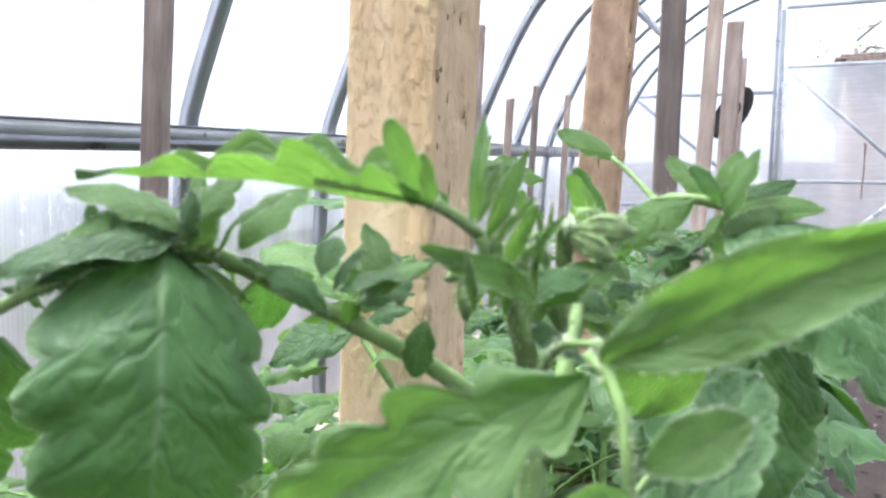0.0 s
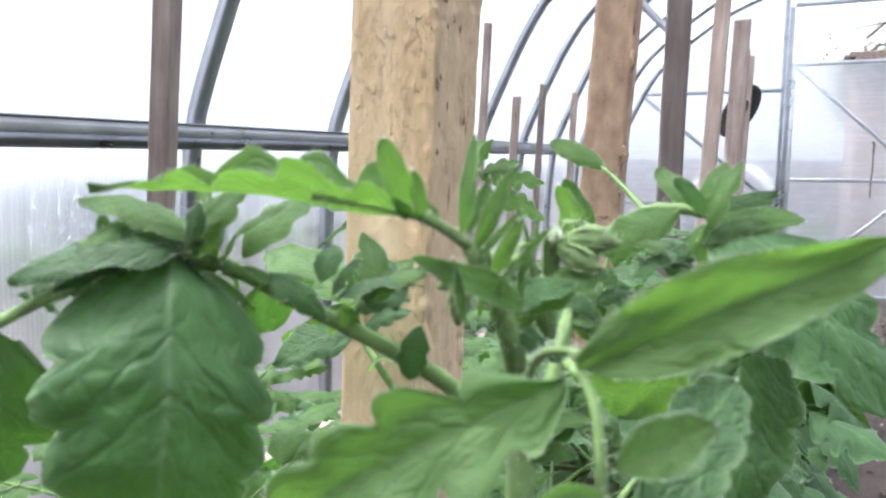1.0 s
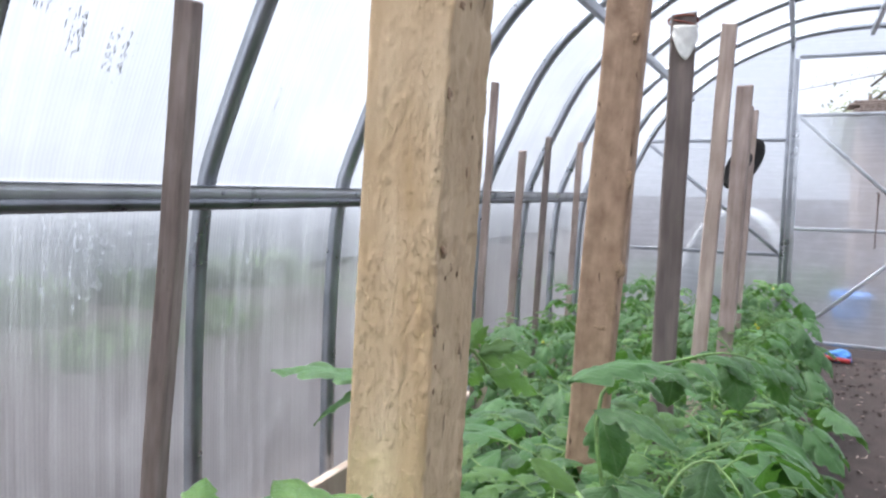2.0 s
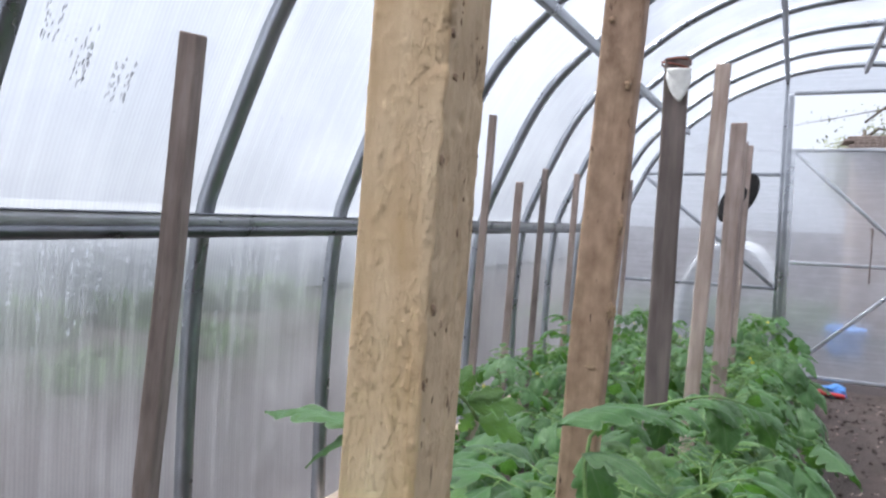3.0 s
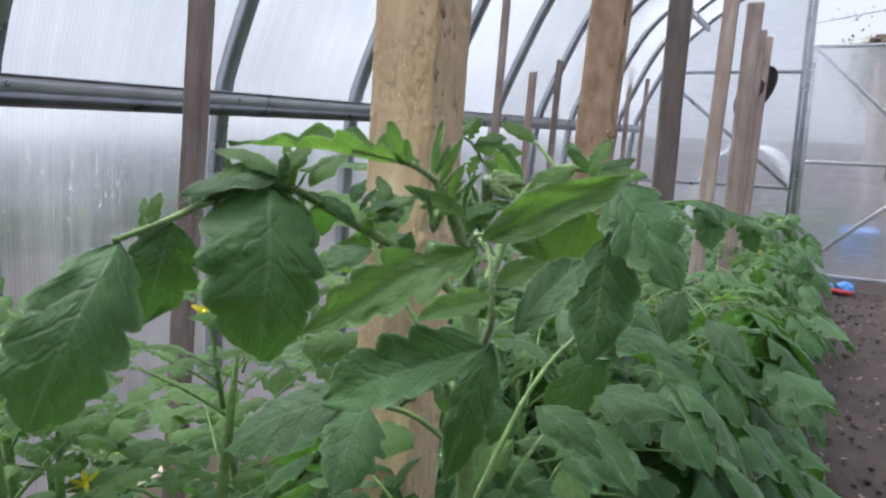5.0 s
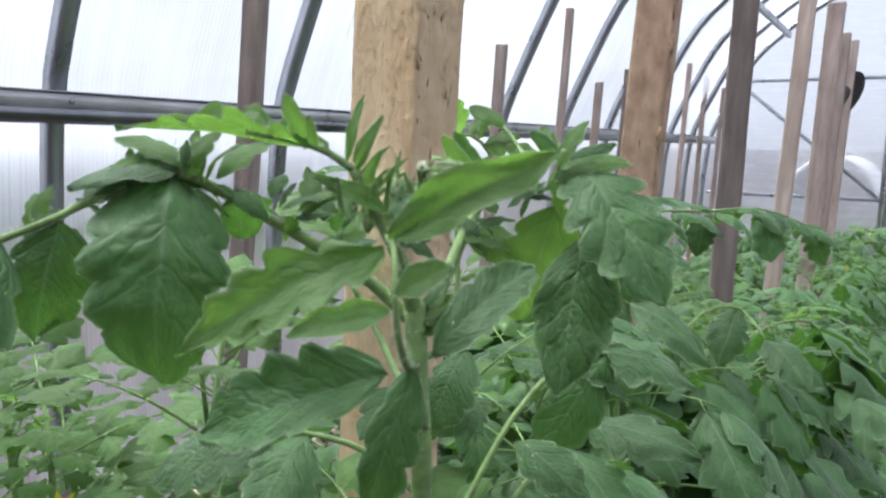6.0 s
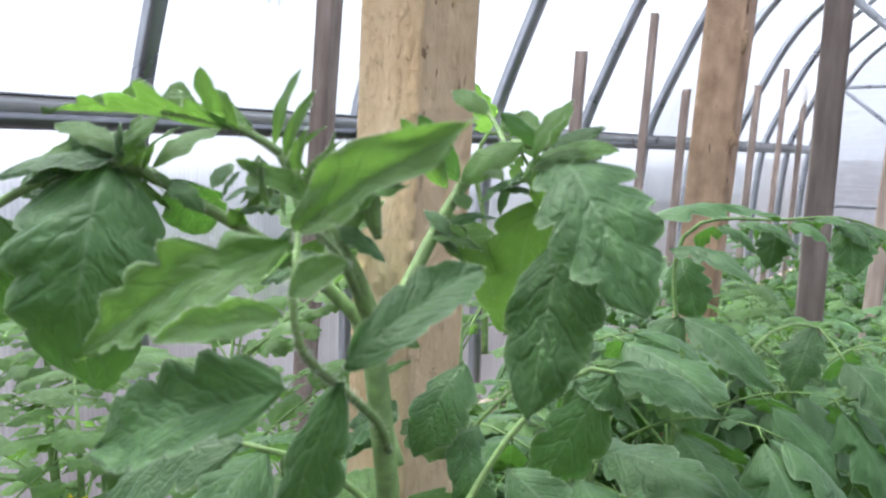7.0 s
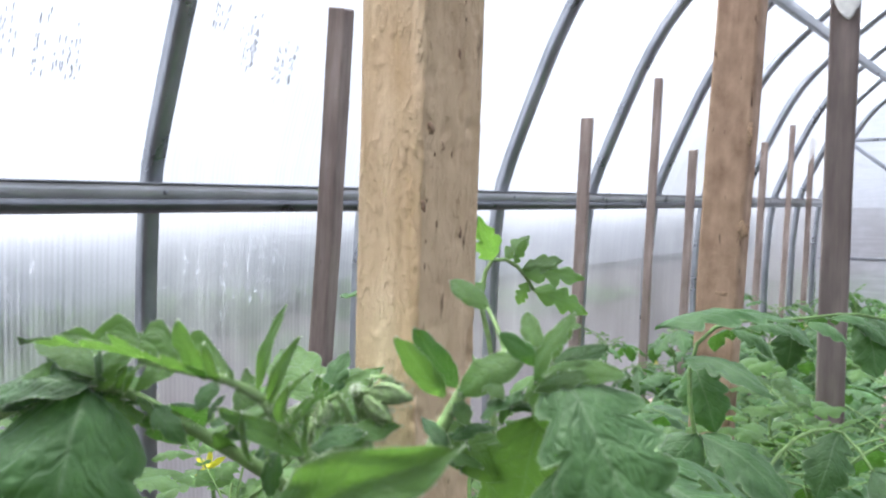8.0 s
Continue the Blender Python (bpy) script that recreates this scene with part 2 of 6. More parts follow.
def make_leaf(name, through=0.24, hue=(0.028, 0.078, 0.022), lit=(0.070, 0.156, 0.053), glow=(0.15, 0.38, 0.045)):
    """Tomato leaf: matt hairy green, pale veins from the uv map, light shining through."""
    m, n, l, p = material(name)
    tc = n.new("ShaderNodeTexCoord")
    uv = tc.outputs["UV"]
    sep = n.new("ShaderNodeSeparateXYZ")
    l.new(uv, sep.inputs[0])
    # |v| across the blade
    av = n.new("ShaderNodeMath")
    av.operation = "ABSOLUTE"
    l.new(sep.outputs["Y"], av.inputs[0])
    mid = ramp(n, [(0.0, (0.8, 0.8, 0.8)), (0.06, (0, 0, 0))])
    l.new(av.outputs[0], mid.inputs["Fac"])
    # side veins sweep forward: phase = u*k - |v|*j
    warp = node(n, "ShaderNodeTexNoise", Scale=2.6, Detail=2.0)
    l.new(uv, warp.inputs["Vector"])
    bent = n.new("ShaderNodeMath")
    bent.operation = "MULTIPLY_ADD"
    bent.inputs[1].default_value = 0.16
    l.new(warp.outputs["Fac"], bent.inputs[0])
    l.new(sep.outputs["X"], bent.inputs[2])
    ph = n.new("ShaderNodeMath")
    ph.operation = "MULTIPLY_ADD"
    ph.inputs[1].default_value = -0.20
    l.new(av.outputs[0], ph.inputs[0])
    l.new(bent.outputs[0], ph.inputs[2])
    fr = n.new("ShaderNodeMath")
    fr.operation = "PINGPONG"
    fr.inputs[1].default_value = 0.085
    l.new(ph.outputs[0], fr.inputs[0])
    side = ramp(n, [(0.0, (0.60, 0.60, 0.60)), (0.034, (0, 0, 0))])
    side.color_ramp.interpolation = "EASE"
    l.new(fr.outputs[0], side.inputs["Fac"])
    net = n.new("ShaderNodeTexVoronoi")
    net.feature = "DISTANCE_TO_EDGE"
    net.inputs["Scale"].default_value = 13.0
    flat = n.new("ShaderNodeMapping")
    flat.inputs["Scale"].default_value = (1.0, 0.45, 1.0)
    l.new(uv, flat.inputs["Vector"])
    even = flat.outputs["Vector"]
    l.new(even, net.inputs["Vector"])
    netr = ramp(n, [(0.0, (0.30, 0.30, 0.30)), (0.28, (0, 0, 0))])
    netr.color_ramp.interpolation = "EASE"
    l.new(net.outputs["Distance"], netr.inputs["Fac"])
    mx1 = n.new("ShaderNodeMath")
    mx1.operation = "MAXIMUM"
    l.new(mid.outputs["Color"], mx1.inputs[0])
    l.new(side.outputs["Color"], mx1.inputs[1])
    vein = n.new("ShaderNodeMath")
    vein.operation = "MAXIMUM"
    l.new(mx1.outputs[0], vein.inputs[0])
    l.new(netr.outputs["Color"], vein.inputs[1])
    obj = mapped(n, l, "Object", (1, 1, 1))
    pat = node(n, "ShaderNodeTexNoise", Scale=120.0, Detail=8.0, Roughness=0.7)
    l.new(obj, pat.inputs["Vector"])
    broad = node(n, "ShaderNodeTexNoise", Scale=2.2, Detail=3.0)
    l.new(uv, broad.inputs["Vector"])
    tone = n.new("ShaderNodeMath")
    tone.operation = "MULTIPLY_ADD"
    tone.inputs[1].default_value = 0.8
    l.new(broad.outputs["Fac"], tone.inputs[0])
    fine = n.new("ShaderNodeMath")
    fine.operation = "MULTIPLY"
    fine.inputs[1].default_value = 0.35
    l.new(pat.outputs["Fac"], fine.inputs[0])
    l.new(fine.outputs[0], tone.inputs[2])
    base = ramp(n, [(0.40, hue), (0.75, lit)])
    l.new(tone.outputs[0], base.inputs["Fac"])
    info = n.new("ShaderNodeObjectInfo")
    hs = n.new("ShaderNodeHueSaturation")
    mr = n.new("ShaderNodeMapRange")
    mr.inputs["To Min"].default_value, mr.inputs["To Max"].default_value = 0.8, 1.25
    l.new(info.outputs["Random"], mr.inputs["Value"])
    l.new(mr.outputs["Result"], hs.inputs["Value"])
    l.new(base.outputs["Color"], hs.inputs["Color"])
    mc = n.new("ShaderNodeMix")
    mc.data_type = "RGBA"
    vm = n.new("ShaderNodeMath")
    vm.operation = "MULTIPLY"
    vm.inputs[1].default_value = 0.42
    pale = n.new("ShaderNodeMath")
    pale.operation = "MULTIPLY_ADD"
    pale.inputs[1].default_value = 0.18
    l.new(vein.outputs[0], pale.inputs[0])
    l.new(mid.outputs["Color"], pale.inputs[2])
    l.new(pale.outputs[0], vm.inputs[0])
    l.new(vm.outputs[0], mc.inputs["Factor"])
    l.new(hs.outputs["Color"], mc.inputs["A"])
    mc.inputs["B"].default_value = (0.25, 0.37, 0.20, 1)
    rim = ramp(n, [(0.88, (0, 0, 0)), (1.0, (0.28, 0.28, 0.28))])
    l.new(av.outputs[0], rim.inputs["Fac"])
    ed = n.new("ShaderNodeMix")
    ed.data_type = "RGBA"
    l.new(rim.outputs["Color"], ed.inputs["Factor"])
    l.new(mc.outputs["Result"], ed.inputs["A"])
    ed.inputs["B"].default_value = (0.30, 0.40, 0.24, 1)
    l.new(ed.outputs["Result"], p.inputs["Base Color"])
    p.inputs["Roughness"].default_value = 0.52
    p.inputs["Specular IOR Level"].default_value = 0.38
    p.inputs["Sheen Weight"].default_value = 0.18
    p.inputs["Sheen Roughness"].default_value = 0.35
    p.inputs["Sheen Tint"].default_value = (0.82, 1.0, 0.88, 1)
    puck = node(n, "ShaderNodeTexNoise", Scale=14.0, Detail=3.0, Roughness=0.5)
    l.new(even, puck.inputs["Vector"])
    hgt = n.new("ShaderNodeMath")
    hgt.operation = "MULTIPLY_ADD"
    hgt.inputs[1].default_value = 0.5
    l.new(puck.outputs["Fac"], hgt.inputs[0])
    sunk = n.new("ShaderNodeMath")
    sunk.operation = "MAXIMUM"
    l.new(side.outputs["Color"], sunk.inputs[0])
    l.new(netr.outputs["Color"], sunk.inputs[1])
    l.new(sunk.outputs[0], hgt.inputs[2])
    bp = n.new("ShaderNodeBump")
    bp.invert = True
    bp.inputs["Strength"].default_value, bp.inputs["Distance"].default_value = 0.75, 0.0009
    l.new(hgt.outputs[0], bp.inputs["Height"])
    l.new(bp.outputs["Normal"], p.inputs["Normal"])
    tl = n.new("ShaderNodeBsdfTranslucent")
    # light that comes through: clear yellow-green, darker at the veins
    dim = n.new("ShaderNodeMix")
    dim.data_type = "RGBA"
    dim.inputs["A"].default_value = (*glow, 1)
    dim.inputs["B"].default_value = (glow[0] * 0.8, glow[1] * 0.8, glow[2], 1)
    l.new(vein.outputs[0], dim.inputs["Factor"])
    br = n.new("ShaderNodeHueSaturation")
    l.new(mr.outputs["Result"], br.inputs["Value"])
    l.new(dim.outputs["Result"], br.inputs["Color"])
    l.new(br.outputs["Color"], tl.inputs["Color"])
    ms = n.new("ShaderNodeMixShader")
    ms.inputs["Fac"].default_value = through
    l.new(p.outputs[0], ms.inputs[1])
    l.new(tl.outputs[0], ms.inputs[2])
    l.new(ms.outputs[0], n["Material Output"].inputs["Surface"])
    return m


M_LEAF = make_leaf("tomato_leaf")
M_YOUNG = make_leaf("young_tomato_leaf", 0.42, (0.068, 0.138, 0.042), (0.126, 0.222, 0.075), (0.21, 0.44, 0.06))


def plain(name, color, rough=0.6, metal=0.0, noise_scale=80.0, vary=0.25, bump=0.2):
    m, n, l, p = material(name)
    v = mapped(n, l, "Object", (1, 1, 1))
    a = node(n, "ShaderNodeTexNoise", Scale=noise_scale, Detail=4.0)
    l.new(v, a.inputs["Vector"])
    lo = tuple(c * (1 - vary) for c in color)
    hi = tuple(min(1, c * (1 + vary)) for c in color)
    r = ramp(n, [(0.3, lo), (0.7, hi)])
    l.new(a.outputs["Fac"], r.inputs["Fac"])
    l.new(r.outputs["Color"], p.inputs["Base Color"])
    p.inputs["Roughness"].default_value, p.inputs["Metallic"].default_value = rough, metal
    bp = n.new("ShaderNodeBump")
    bp.inputs["Strength"].default_value, bp.inputs["Distance"].default_value = bump, 0.001
    l.new(a.outputs["Fac"], bp.inputs["Height"])
    l.new(bp.outputs["Normal"], p.inputs["Normal"])
    return m


M_STEM = plain("hairy_green_stem", (0.15, 0.26, 0.075), 0.6, 0.0, 260.0, 0.25, 0.5)
M_STEM_PALE = plain("pale_hairy_stem", (0.18, 0.29, 0.095), 0.6, 0.0, 260.0, 0.25, 0.5)
M_BUD = plain("hairy_bud", (0.18, 0.27, 0.105), 0.7, 0.0, 700.0, 0.3, 0.6)
M_YELLOW = plain("yellow_petal", (0.86, 0.74, 0.06), 0.5, 0.0, 300.0, 0.15)
M_HAIR = plain("pale_hair", (0.62, 0.70, 0.52), 0.5)


# ---- geometry helpers ----
def mesh_object(name, bm, mat, smooth=True):
    me = bpy.data.meshes.new(name)
    bm.to_mesh(me)
    bm.free()
    if mat:
        me.materials.append(mat)
    if smooth:
        me.polygons.foreach_set("use_smooth", [True] * len(me.polygons))
    return new(name, me)


def part(name, bm, mat, parent, label="", smooth=True):
    """One mesh under a thing or under a part."""
    ob = mesh_object(name, bm, mat, smooth)
    ob.parent = parent
    ob.matrix_parent_inverse = parent.matrix_world.inverted() if parent.parent is None and parent.type != "EMPTY" else Matrix()
    if label:
        ob["label"] = label
    return ob


def empty(name, loc=(0, 0, 0)):
    e = new(name)
    e.empty_display_size = 0.05
    e.location = loc
    return e


def add_box(bm, lo, hi, bevel=0.0, m=None):
    c = [(a + b) / 2 for a, b in zip(lo, hi)]
    s = [b - a for a, b in zip(lo, hi)]
    r = bmesh.ops.create_cube(bm, size=1)
    vs = r["verts"]
    bmesh.ops.scale(bm, vec=s, verts=vs)
    bmesh.ops.translate(bm, vec=c, verts=vs)
    if bevel:
        es = list({e for v in vs for e in v.link_edges})
        g = bmesh.ops.bevel(bm, geom=es, offset=bevel, segments=2, affect="EDGES", profile=0.5)
        vs = list({v for f in g["faces"] for v in f.verts} | {v for v in vs if v.is_valid})
    if m is not None:
        bmesh.ops.transform(bm, matrix=m, verts=vs)
    return vs


def add_bar(bm, a, b, w, h=None, up=(0, 0, 1), bevel=0.002):
    """A straight square tube from a to b."""
    a, b = Vector(a), Vector(b)
    z = (b - a).normalized()
    x = Vector(up).cross(z)
    if x.length < 1e-4:
        x = Vector((1, 0, 0)).cross(z)
    x.normalize()
    y = z.cross(x)
    m = Matrix((x, y, z)).transposed().to_4x4()
    m.translation = a
    h = h or w
    return add_box(bm, (-w / 2, -h / 2, 0), (w / 2, h / 2, (b - a).length), bevel, m)


def add_sweep(bm, pts, radii, sides=8, closed_ends=True):
    """A round tube through points, tapered."""
    pts = [Vector(p) for p in pts]
    rings = []
    ref = Vector((0.31, 0.17, 0.93)).normalized()
    for i, p in enumerate(pts):
        t = (pts[min(i + 1, len(pts) - 1)] - pts[max(i - 1, 0)]).normalized()
        x = ref.cross(t)
        if x.length < 1e-3:
            x = Vector((1, 0, 0)).cross(t)
        x.normalize()
        y = t.cross(x)
        r = radii[i] if hasattr(radii, "__len__") else radii
        rings.append([bm.verts.new(p + r * (math.cos(2 * math.pi * k / sides) * x + math.sin(2 * math.pi * k / sides) * y)) for k in range(sides)])
    for r0, r1 in zip(rings, rings[1:]):
        for k in range(sides):
            bm.faces.new((r0[k], r0[(k + 1) % sides], r1[(k + 1) % sides], r1[k]))
    if closed_ends:
        bm.faces.new(rings[0][::-1])
        bm.faces.new(rings[-1])


# ---- greenhouse shell ----
S = 0.58            # spacing of the arches
Y0 = 1.509          # one of the arches
Y_END = Y0 + 8 * S  # end wall with the door
XC = 0.52           # ridge
ARCH_Y = [Y0 + S * i for i in range(-5, 9)]
Y_BACK = ARCH_Y[0]
# left half of the arch, from the ground to the ridge
HALF = [(-1.225, -0.05), (-1.222, 0.30), (-1.218, 0.62), (-1.205, 0.90), (-1.178, 1.13), (-1.135, 1.255), (-1.085, 1.365), (-1.025, 1.49),
        (-0.955, 1.625), (-0.86, 1.765), (-0.72, 1.90), (-0.56, 2.03), (-0.34, 2.17), (0.0, 2.305), (0.26, 2.352), (XC, 2.366)]


def smooth_line(pts, n):
    """Points spaced evenly along a smooth curve through pts."""
    p = np.array(pts, float)
    d = np.r_[0, np.cumsum(np.linalg.norm(np.diff(p, axis=0), axis=1))]
    out = []
    for s in np.linspace(0, d[-1], n):
        i = min(np.searchsorted(d, s, "right") - 1, len(p) - 2)
        u = (s - d[i]) / (d[i + 1] - d[i])
        p0, p1, p2, p3 = p[max(i - 1, 0)], p[i], p[i + 1], p[min(i + 2, len(p) - 1)]
        out.append(0.5 * (2 * p1 + (p2 - p0) * u + (2 * p0 - 5 * p1 + 4 * p2 - p3) * u * u + (3 * p1 - p0 - 3 * p2 + p3) * u ** 3))
    return out


LEFT = smooth_line(HALF, 40)
PROFILE = LEFT + [np.array((2 * XC - x, z)) for x, z in LEFT[-2::-1]]


def offset_profile(d):
    """The arch line moved outward by d."""
    out = []
    for i, p in enumerate(PROFILE):
        t = PROFILE[min(i + 1, len(PROFILE) - 1)] - PROFILE[max(i - 1, 0)]
        t = t / np.linalg.norm(t)
        out.append(p + d * np.array((-t[1], t[0])))
    return out


def build_arch(y):
    bm = bmesh.new()
    w = 0.014
    loops = []
    inner, outer = offset_profile(-0.017), offset_profile(0.017)
    for a, b in zip(inner, outer):
        loops.append([bm.verts.new((a[0], y - w, a[1])), bm.verts.new((a[0], y + w, a[1])), bm.verts.new((b[0], y + w, b[1])), bm.verts.new((b[0], y - w, b[1]))])
    for r0, r1 in zip(loops, loops[1:]):
        for k in range(4):
            bm.faces.new((r0[k], r0[(k + 1) % 4], r1[(k + 1) % 4], r1[k]))
    bm.faces.new(loops[0][::-1])
    bm.faces.new(loops[-1])
    es = [e for e in bm.edges if len(e.link_faces) == 2 and e.calc_face_angle(0) > 1.0]
    bmesh.ops.bevel(bm, geom=es, offset=0.003, segments=2, affect="EDGES")
    bmesh.ops.recalc_face_normals(bm, faces=bm.faces)
    ob = mesh_object("arch", bm, M_METAL)
    if y < Y_END - 0.1:
        for z in (0.680, 0.747, 1.560, 1.600):
            px = float(np.interp(z, [q[1] for q in LEFT], [q[0] for q in LEFT]))
            bm = bmesh.new()
            bmesh.ops.create_cone(bm, cap_ends=True, segments=8, radius1=0.0055, radius2=0.0035, depth=0.006, matrix=Matrix.Translation((px + 0.008, y + w + 0.002, z)) @ pose(0, 0, 0, 90, 0, 0))
            part("bolt", bm, M_BRIGHT, ob)
    return tagged(ob, "galvanised square steel tube arch of the greenhouse", "arch", "greenhouse arches", "structure")


def build_sheet(y0, y1, label):
    """One curved polycarbonate sheet with its thickness, outside the arches."""
    bm = bmesh.new()
    inner, outer = offset_profile(0.020), offset_profile(0.026)
    ys = (y0, y1)
    gi = [[bm.verts.new((p[0], y, p[1])) for p in inner] for y in ys]
    go = [[bm.verts.new((p[0], y, p[1])) for p in outer] for y in ys]
    n = len(inner)
    for k in range(n - 1):
        bm.faces.new((gi[0][k], gi[1][k], gi[1][k + 1], gi[0][k + 1]))
        bm.faces.new((go[0][k], go[0][k + 1], go[1][k + 1], go[1][k]))
        for j in (0, 1):
            bm.faces.new((gi[j][k], gi[j][k + 1], go[j][k + 1], go[j][k]))
    bmesh.ops.recalc_face_normals(bm, faces=bm.faces)
    ob = mesh_object("wall_sheet", bm, M_SHEET)
    return tagged(ob, label, "greenhouse wall", "", "structure")


for y in ARCH_Y:
    build_arch(y)
cuts = [ARCH_Y[0] - 0.02, ARCH_Y[4] , ARCH_Y[8], ARCH_Y[13] + 0.02]
for a, b in zip(cuts, cuts[1:]):
    build_sheet(a + 0.001, b - 0.001, "milky ribbed polycarbonate sheet, misted and streaked")


def build_rail(x, z, name, label):
    """A folded side rail along the wall: a thin dark top edge, a face coloured as lit and a lip under it coloured as
    shaded.
    """
    e = empty(name, (x, Y_BACK, z))
    s = 1 if x < XC else -1
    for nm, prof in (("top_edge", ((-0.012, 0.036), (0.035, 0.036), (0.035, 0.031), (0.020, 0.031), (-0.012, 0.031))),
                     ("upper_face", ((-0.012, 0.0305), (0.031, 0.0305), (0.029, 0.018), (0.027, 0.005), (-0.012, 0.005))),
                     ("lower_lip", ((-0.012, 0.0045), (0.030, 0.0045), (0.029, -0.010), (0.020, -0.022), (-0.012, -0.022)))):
        bm = bmesh.new()
        ends = [[bm.verts.new((px * s, yy, pz)) for px, pz in prof] for yy in (0, Y_END - Y_BACK)]
        for k in range(5):
            bm.faces.new((ends[0][k], ends[0][(k + 1) % 5], ends[1][(k + 1) % 5], ends[1][k]))
        bm.faces.new(ends[0])
        bm.faces.new(ends[1][::-1])
        bmesh.ops.bevel(bm, geom=[g for g in bm.edges if g.calc_length() > 1], offset=0.0010, segments=2, affect="EDGES")
        bmesh.ops.recalc_face_normals(bm, faces=bm.faces)
        part(nm, bm, M_LIT_ZINC if nm == "upper_face" else M_SHADED_ZINC, e)
    for y in ARCH_Y[:-1]:
        bm = bmesh.new()
        mm = Matrix.Translation((0.031 * s, y - Y_BACK + 0.004, 0.018)) @ pose(0, 0, 0, 0, 90, 0)
        bmesh.ops.create_cone(bm, cap_ends=True, segments=8, radius1=0.006, radius2=0.004, depth=0.005, matrix=mm)
        part("bolt", bm, M_METAL, e)
    return tagged(e, label, "rail", "", "structure")


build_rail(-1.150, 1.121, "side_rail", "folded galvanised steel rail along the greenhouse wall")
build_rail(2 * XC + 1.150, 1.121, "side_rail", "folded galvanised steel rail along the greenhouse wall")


def build_purlin(x, z, y0=Y_BACK, y1=Y_END):
    bm = bmesh.new()
    add_box(bm, (x - 0.014, y0, z - 0.02), (x + 0.014, y1, z + 0.02), 0.003)
    return tagged(mesh_object("purlin", bm, M_METAL), "galvanised steel purlin under the arches", "purlin", "greenhouse purlins", "structure")


for x, z in ((-0.665, 1.90), (0.02, 2.27), (XC, 2.32), (2 * XC - 0.02, 2.27), (2 * XC + 0.665, 1.90)):
    build_purlin(x, z)

# ---- end walls ----
DX0, DX1 = 0.085, 0.955     # door


def profile_z(x):
    """Height of the arch over x."""
    x = x if x <= XC else 2 * XC - x
    pts = LEFT
    for a, b in zip(pts, pts[1:]):
        if a[0] <= x <= b[0]:
            return a[1] + (b[1] - a[1]) * (x - a[0]) / max(b[0] - a[0], 1e-6)
    return pts[-1][1]


def end_panel(x0, x1, z0, z1, y, name="wall_panel", mat=None, label="milky horizontally ribbed polycarbonate end wall panel"):
    """Flat polycarbonate with the arch cut as its upper edge (z1 None)."""
    bm = bmesh.new()
    n = 16
    xs = [x0 + (x1 - x0) * i / n for i in range(n + 1)]
    cols = []
    for x in xs:
        top = profile_z(x) if z1 is None else min(z1, profile_z(x))
        top = max(top, z0 + 0.001)
        cols.append([bm.verts.new((x, yy, zz)) for yy in (y, y + 0.006) for zz in (z0, top)])
    for a, b in zip(cols, cols[1:]):
        bm.faces.new((a[0], b[0], b[1], a[1]))
        bm.faces.new((a[2], a[3], b[3], b[2]))
        bm.faces.new((a[1], b[1], b[3], a[3]))
        bm.faces.new((a[0], a[2], b[2], b[0]))
    bm.faces.new(cols[0])
    bm.faces.new(cols[-1][::-1])
    bmesh.ops.recalc_face_normals(bm, faces=bm.faces)
    return tagged(mesh_object(name, bm, mat or M_SHEET_END, False), label, "greenhouse wall", "", "structure")


YS = Y_END + 0.022
end_panel(-1.20, 0.03, 0.0, None, YS, "wall_end_left")
end_panel(1.01, 2 * XC + 1.20, 0.0, None, YS, "wall_end_right")
end_panel(0.03, 1.01, 2.176, None, YS, "wall_end_top")
# unseen behind the viewpoint: opaque boards added to keep light off the leaves
end_panel(-1.20, 2 * XC + 1.20, 0.0, None, Y_BACK - 0.03, "wall_back", M_DARKWOOD, "unseen dark board end wall added to block light from behind")


def build_end_frame():
    e = empty("end_frame", (0, Y_END, 0))
    def bar(a, b, w=0.026, d=0.022):
        bm = bmesh.new()
        add_bar(bm, (a[0], 0, a[1]), (b[0], 0, b[1]), w, d, up=(0, 1, 0))
        part("bar", bm, M_METAL, e)
    bar((0.02, 0), (0.02, profile_z(0.02) - 0.02), 0.028)
    bar((1.02, 0), (1.02, profile_z(1.02) - 0.02), 0.028)
    bar((0.054, 0), (0.054, 2.165), 0.034)
    bar((0.986, 0), (0.986, 2.165), 0.034)
    bar((0.072, 2.176), (0.968, 2.176))
    for sgn in (1, -1):
        X = lambda x: x if sgn > 0 else 2 * XC - x
        bar((X(-1.0), 1.577), (X(0.006), 1.577))
        bar((X(-1.18), 0.722), (X(0.006), 0.722))
        bar((X(-0.985), 1.560), (X(-0.005), 0.738))
        bar((X(-1.20), 0.06), (X(0.006), 0.06), 0.03)
    return tagged(e, "galvanised steel frame bars of the greenhouse end wall", "frame", "", "structure")


build_end_frame()


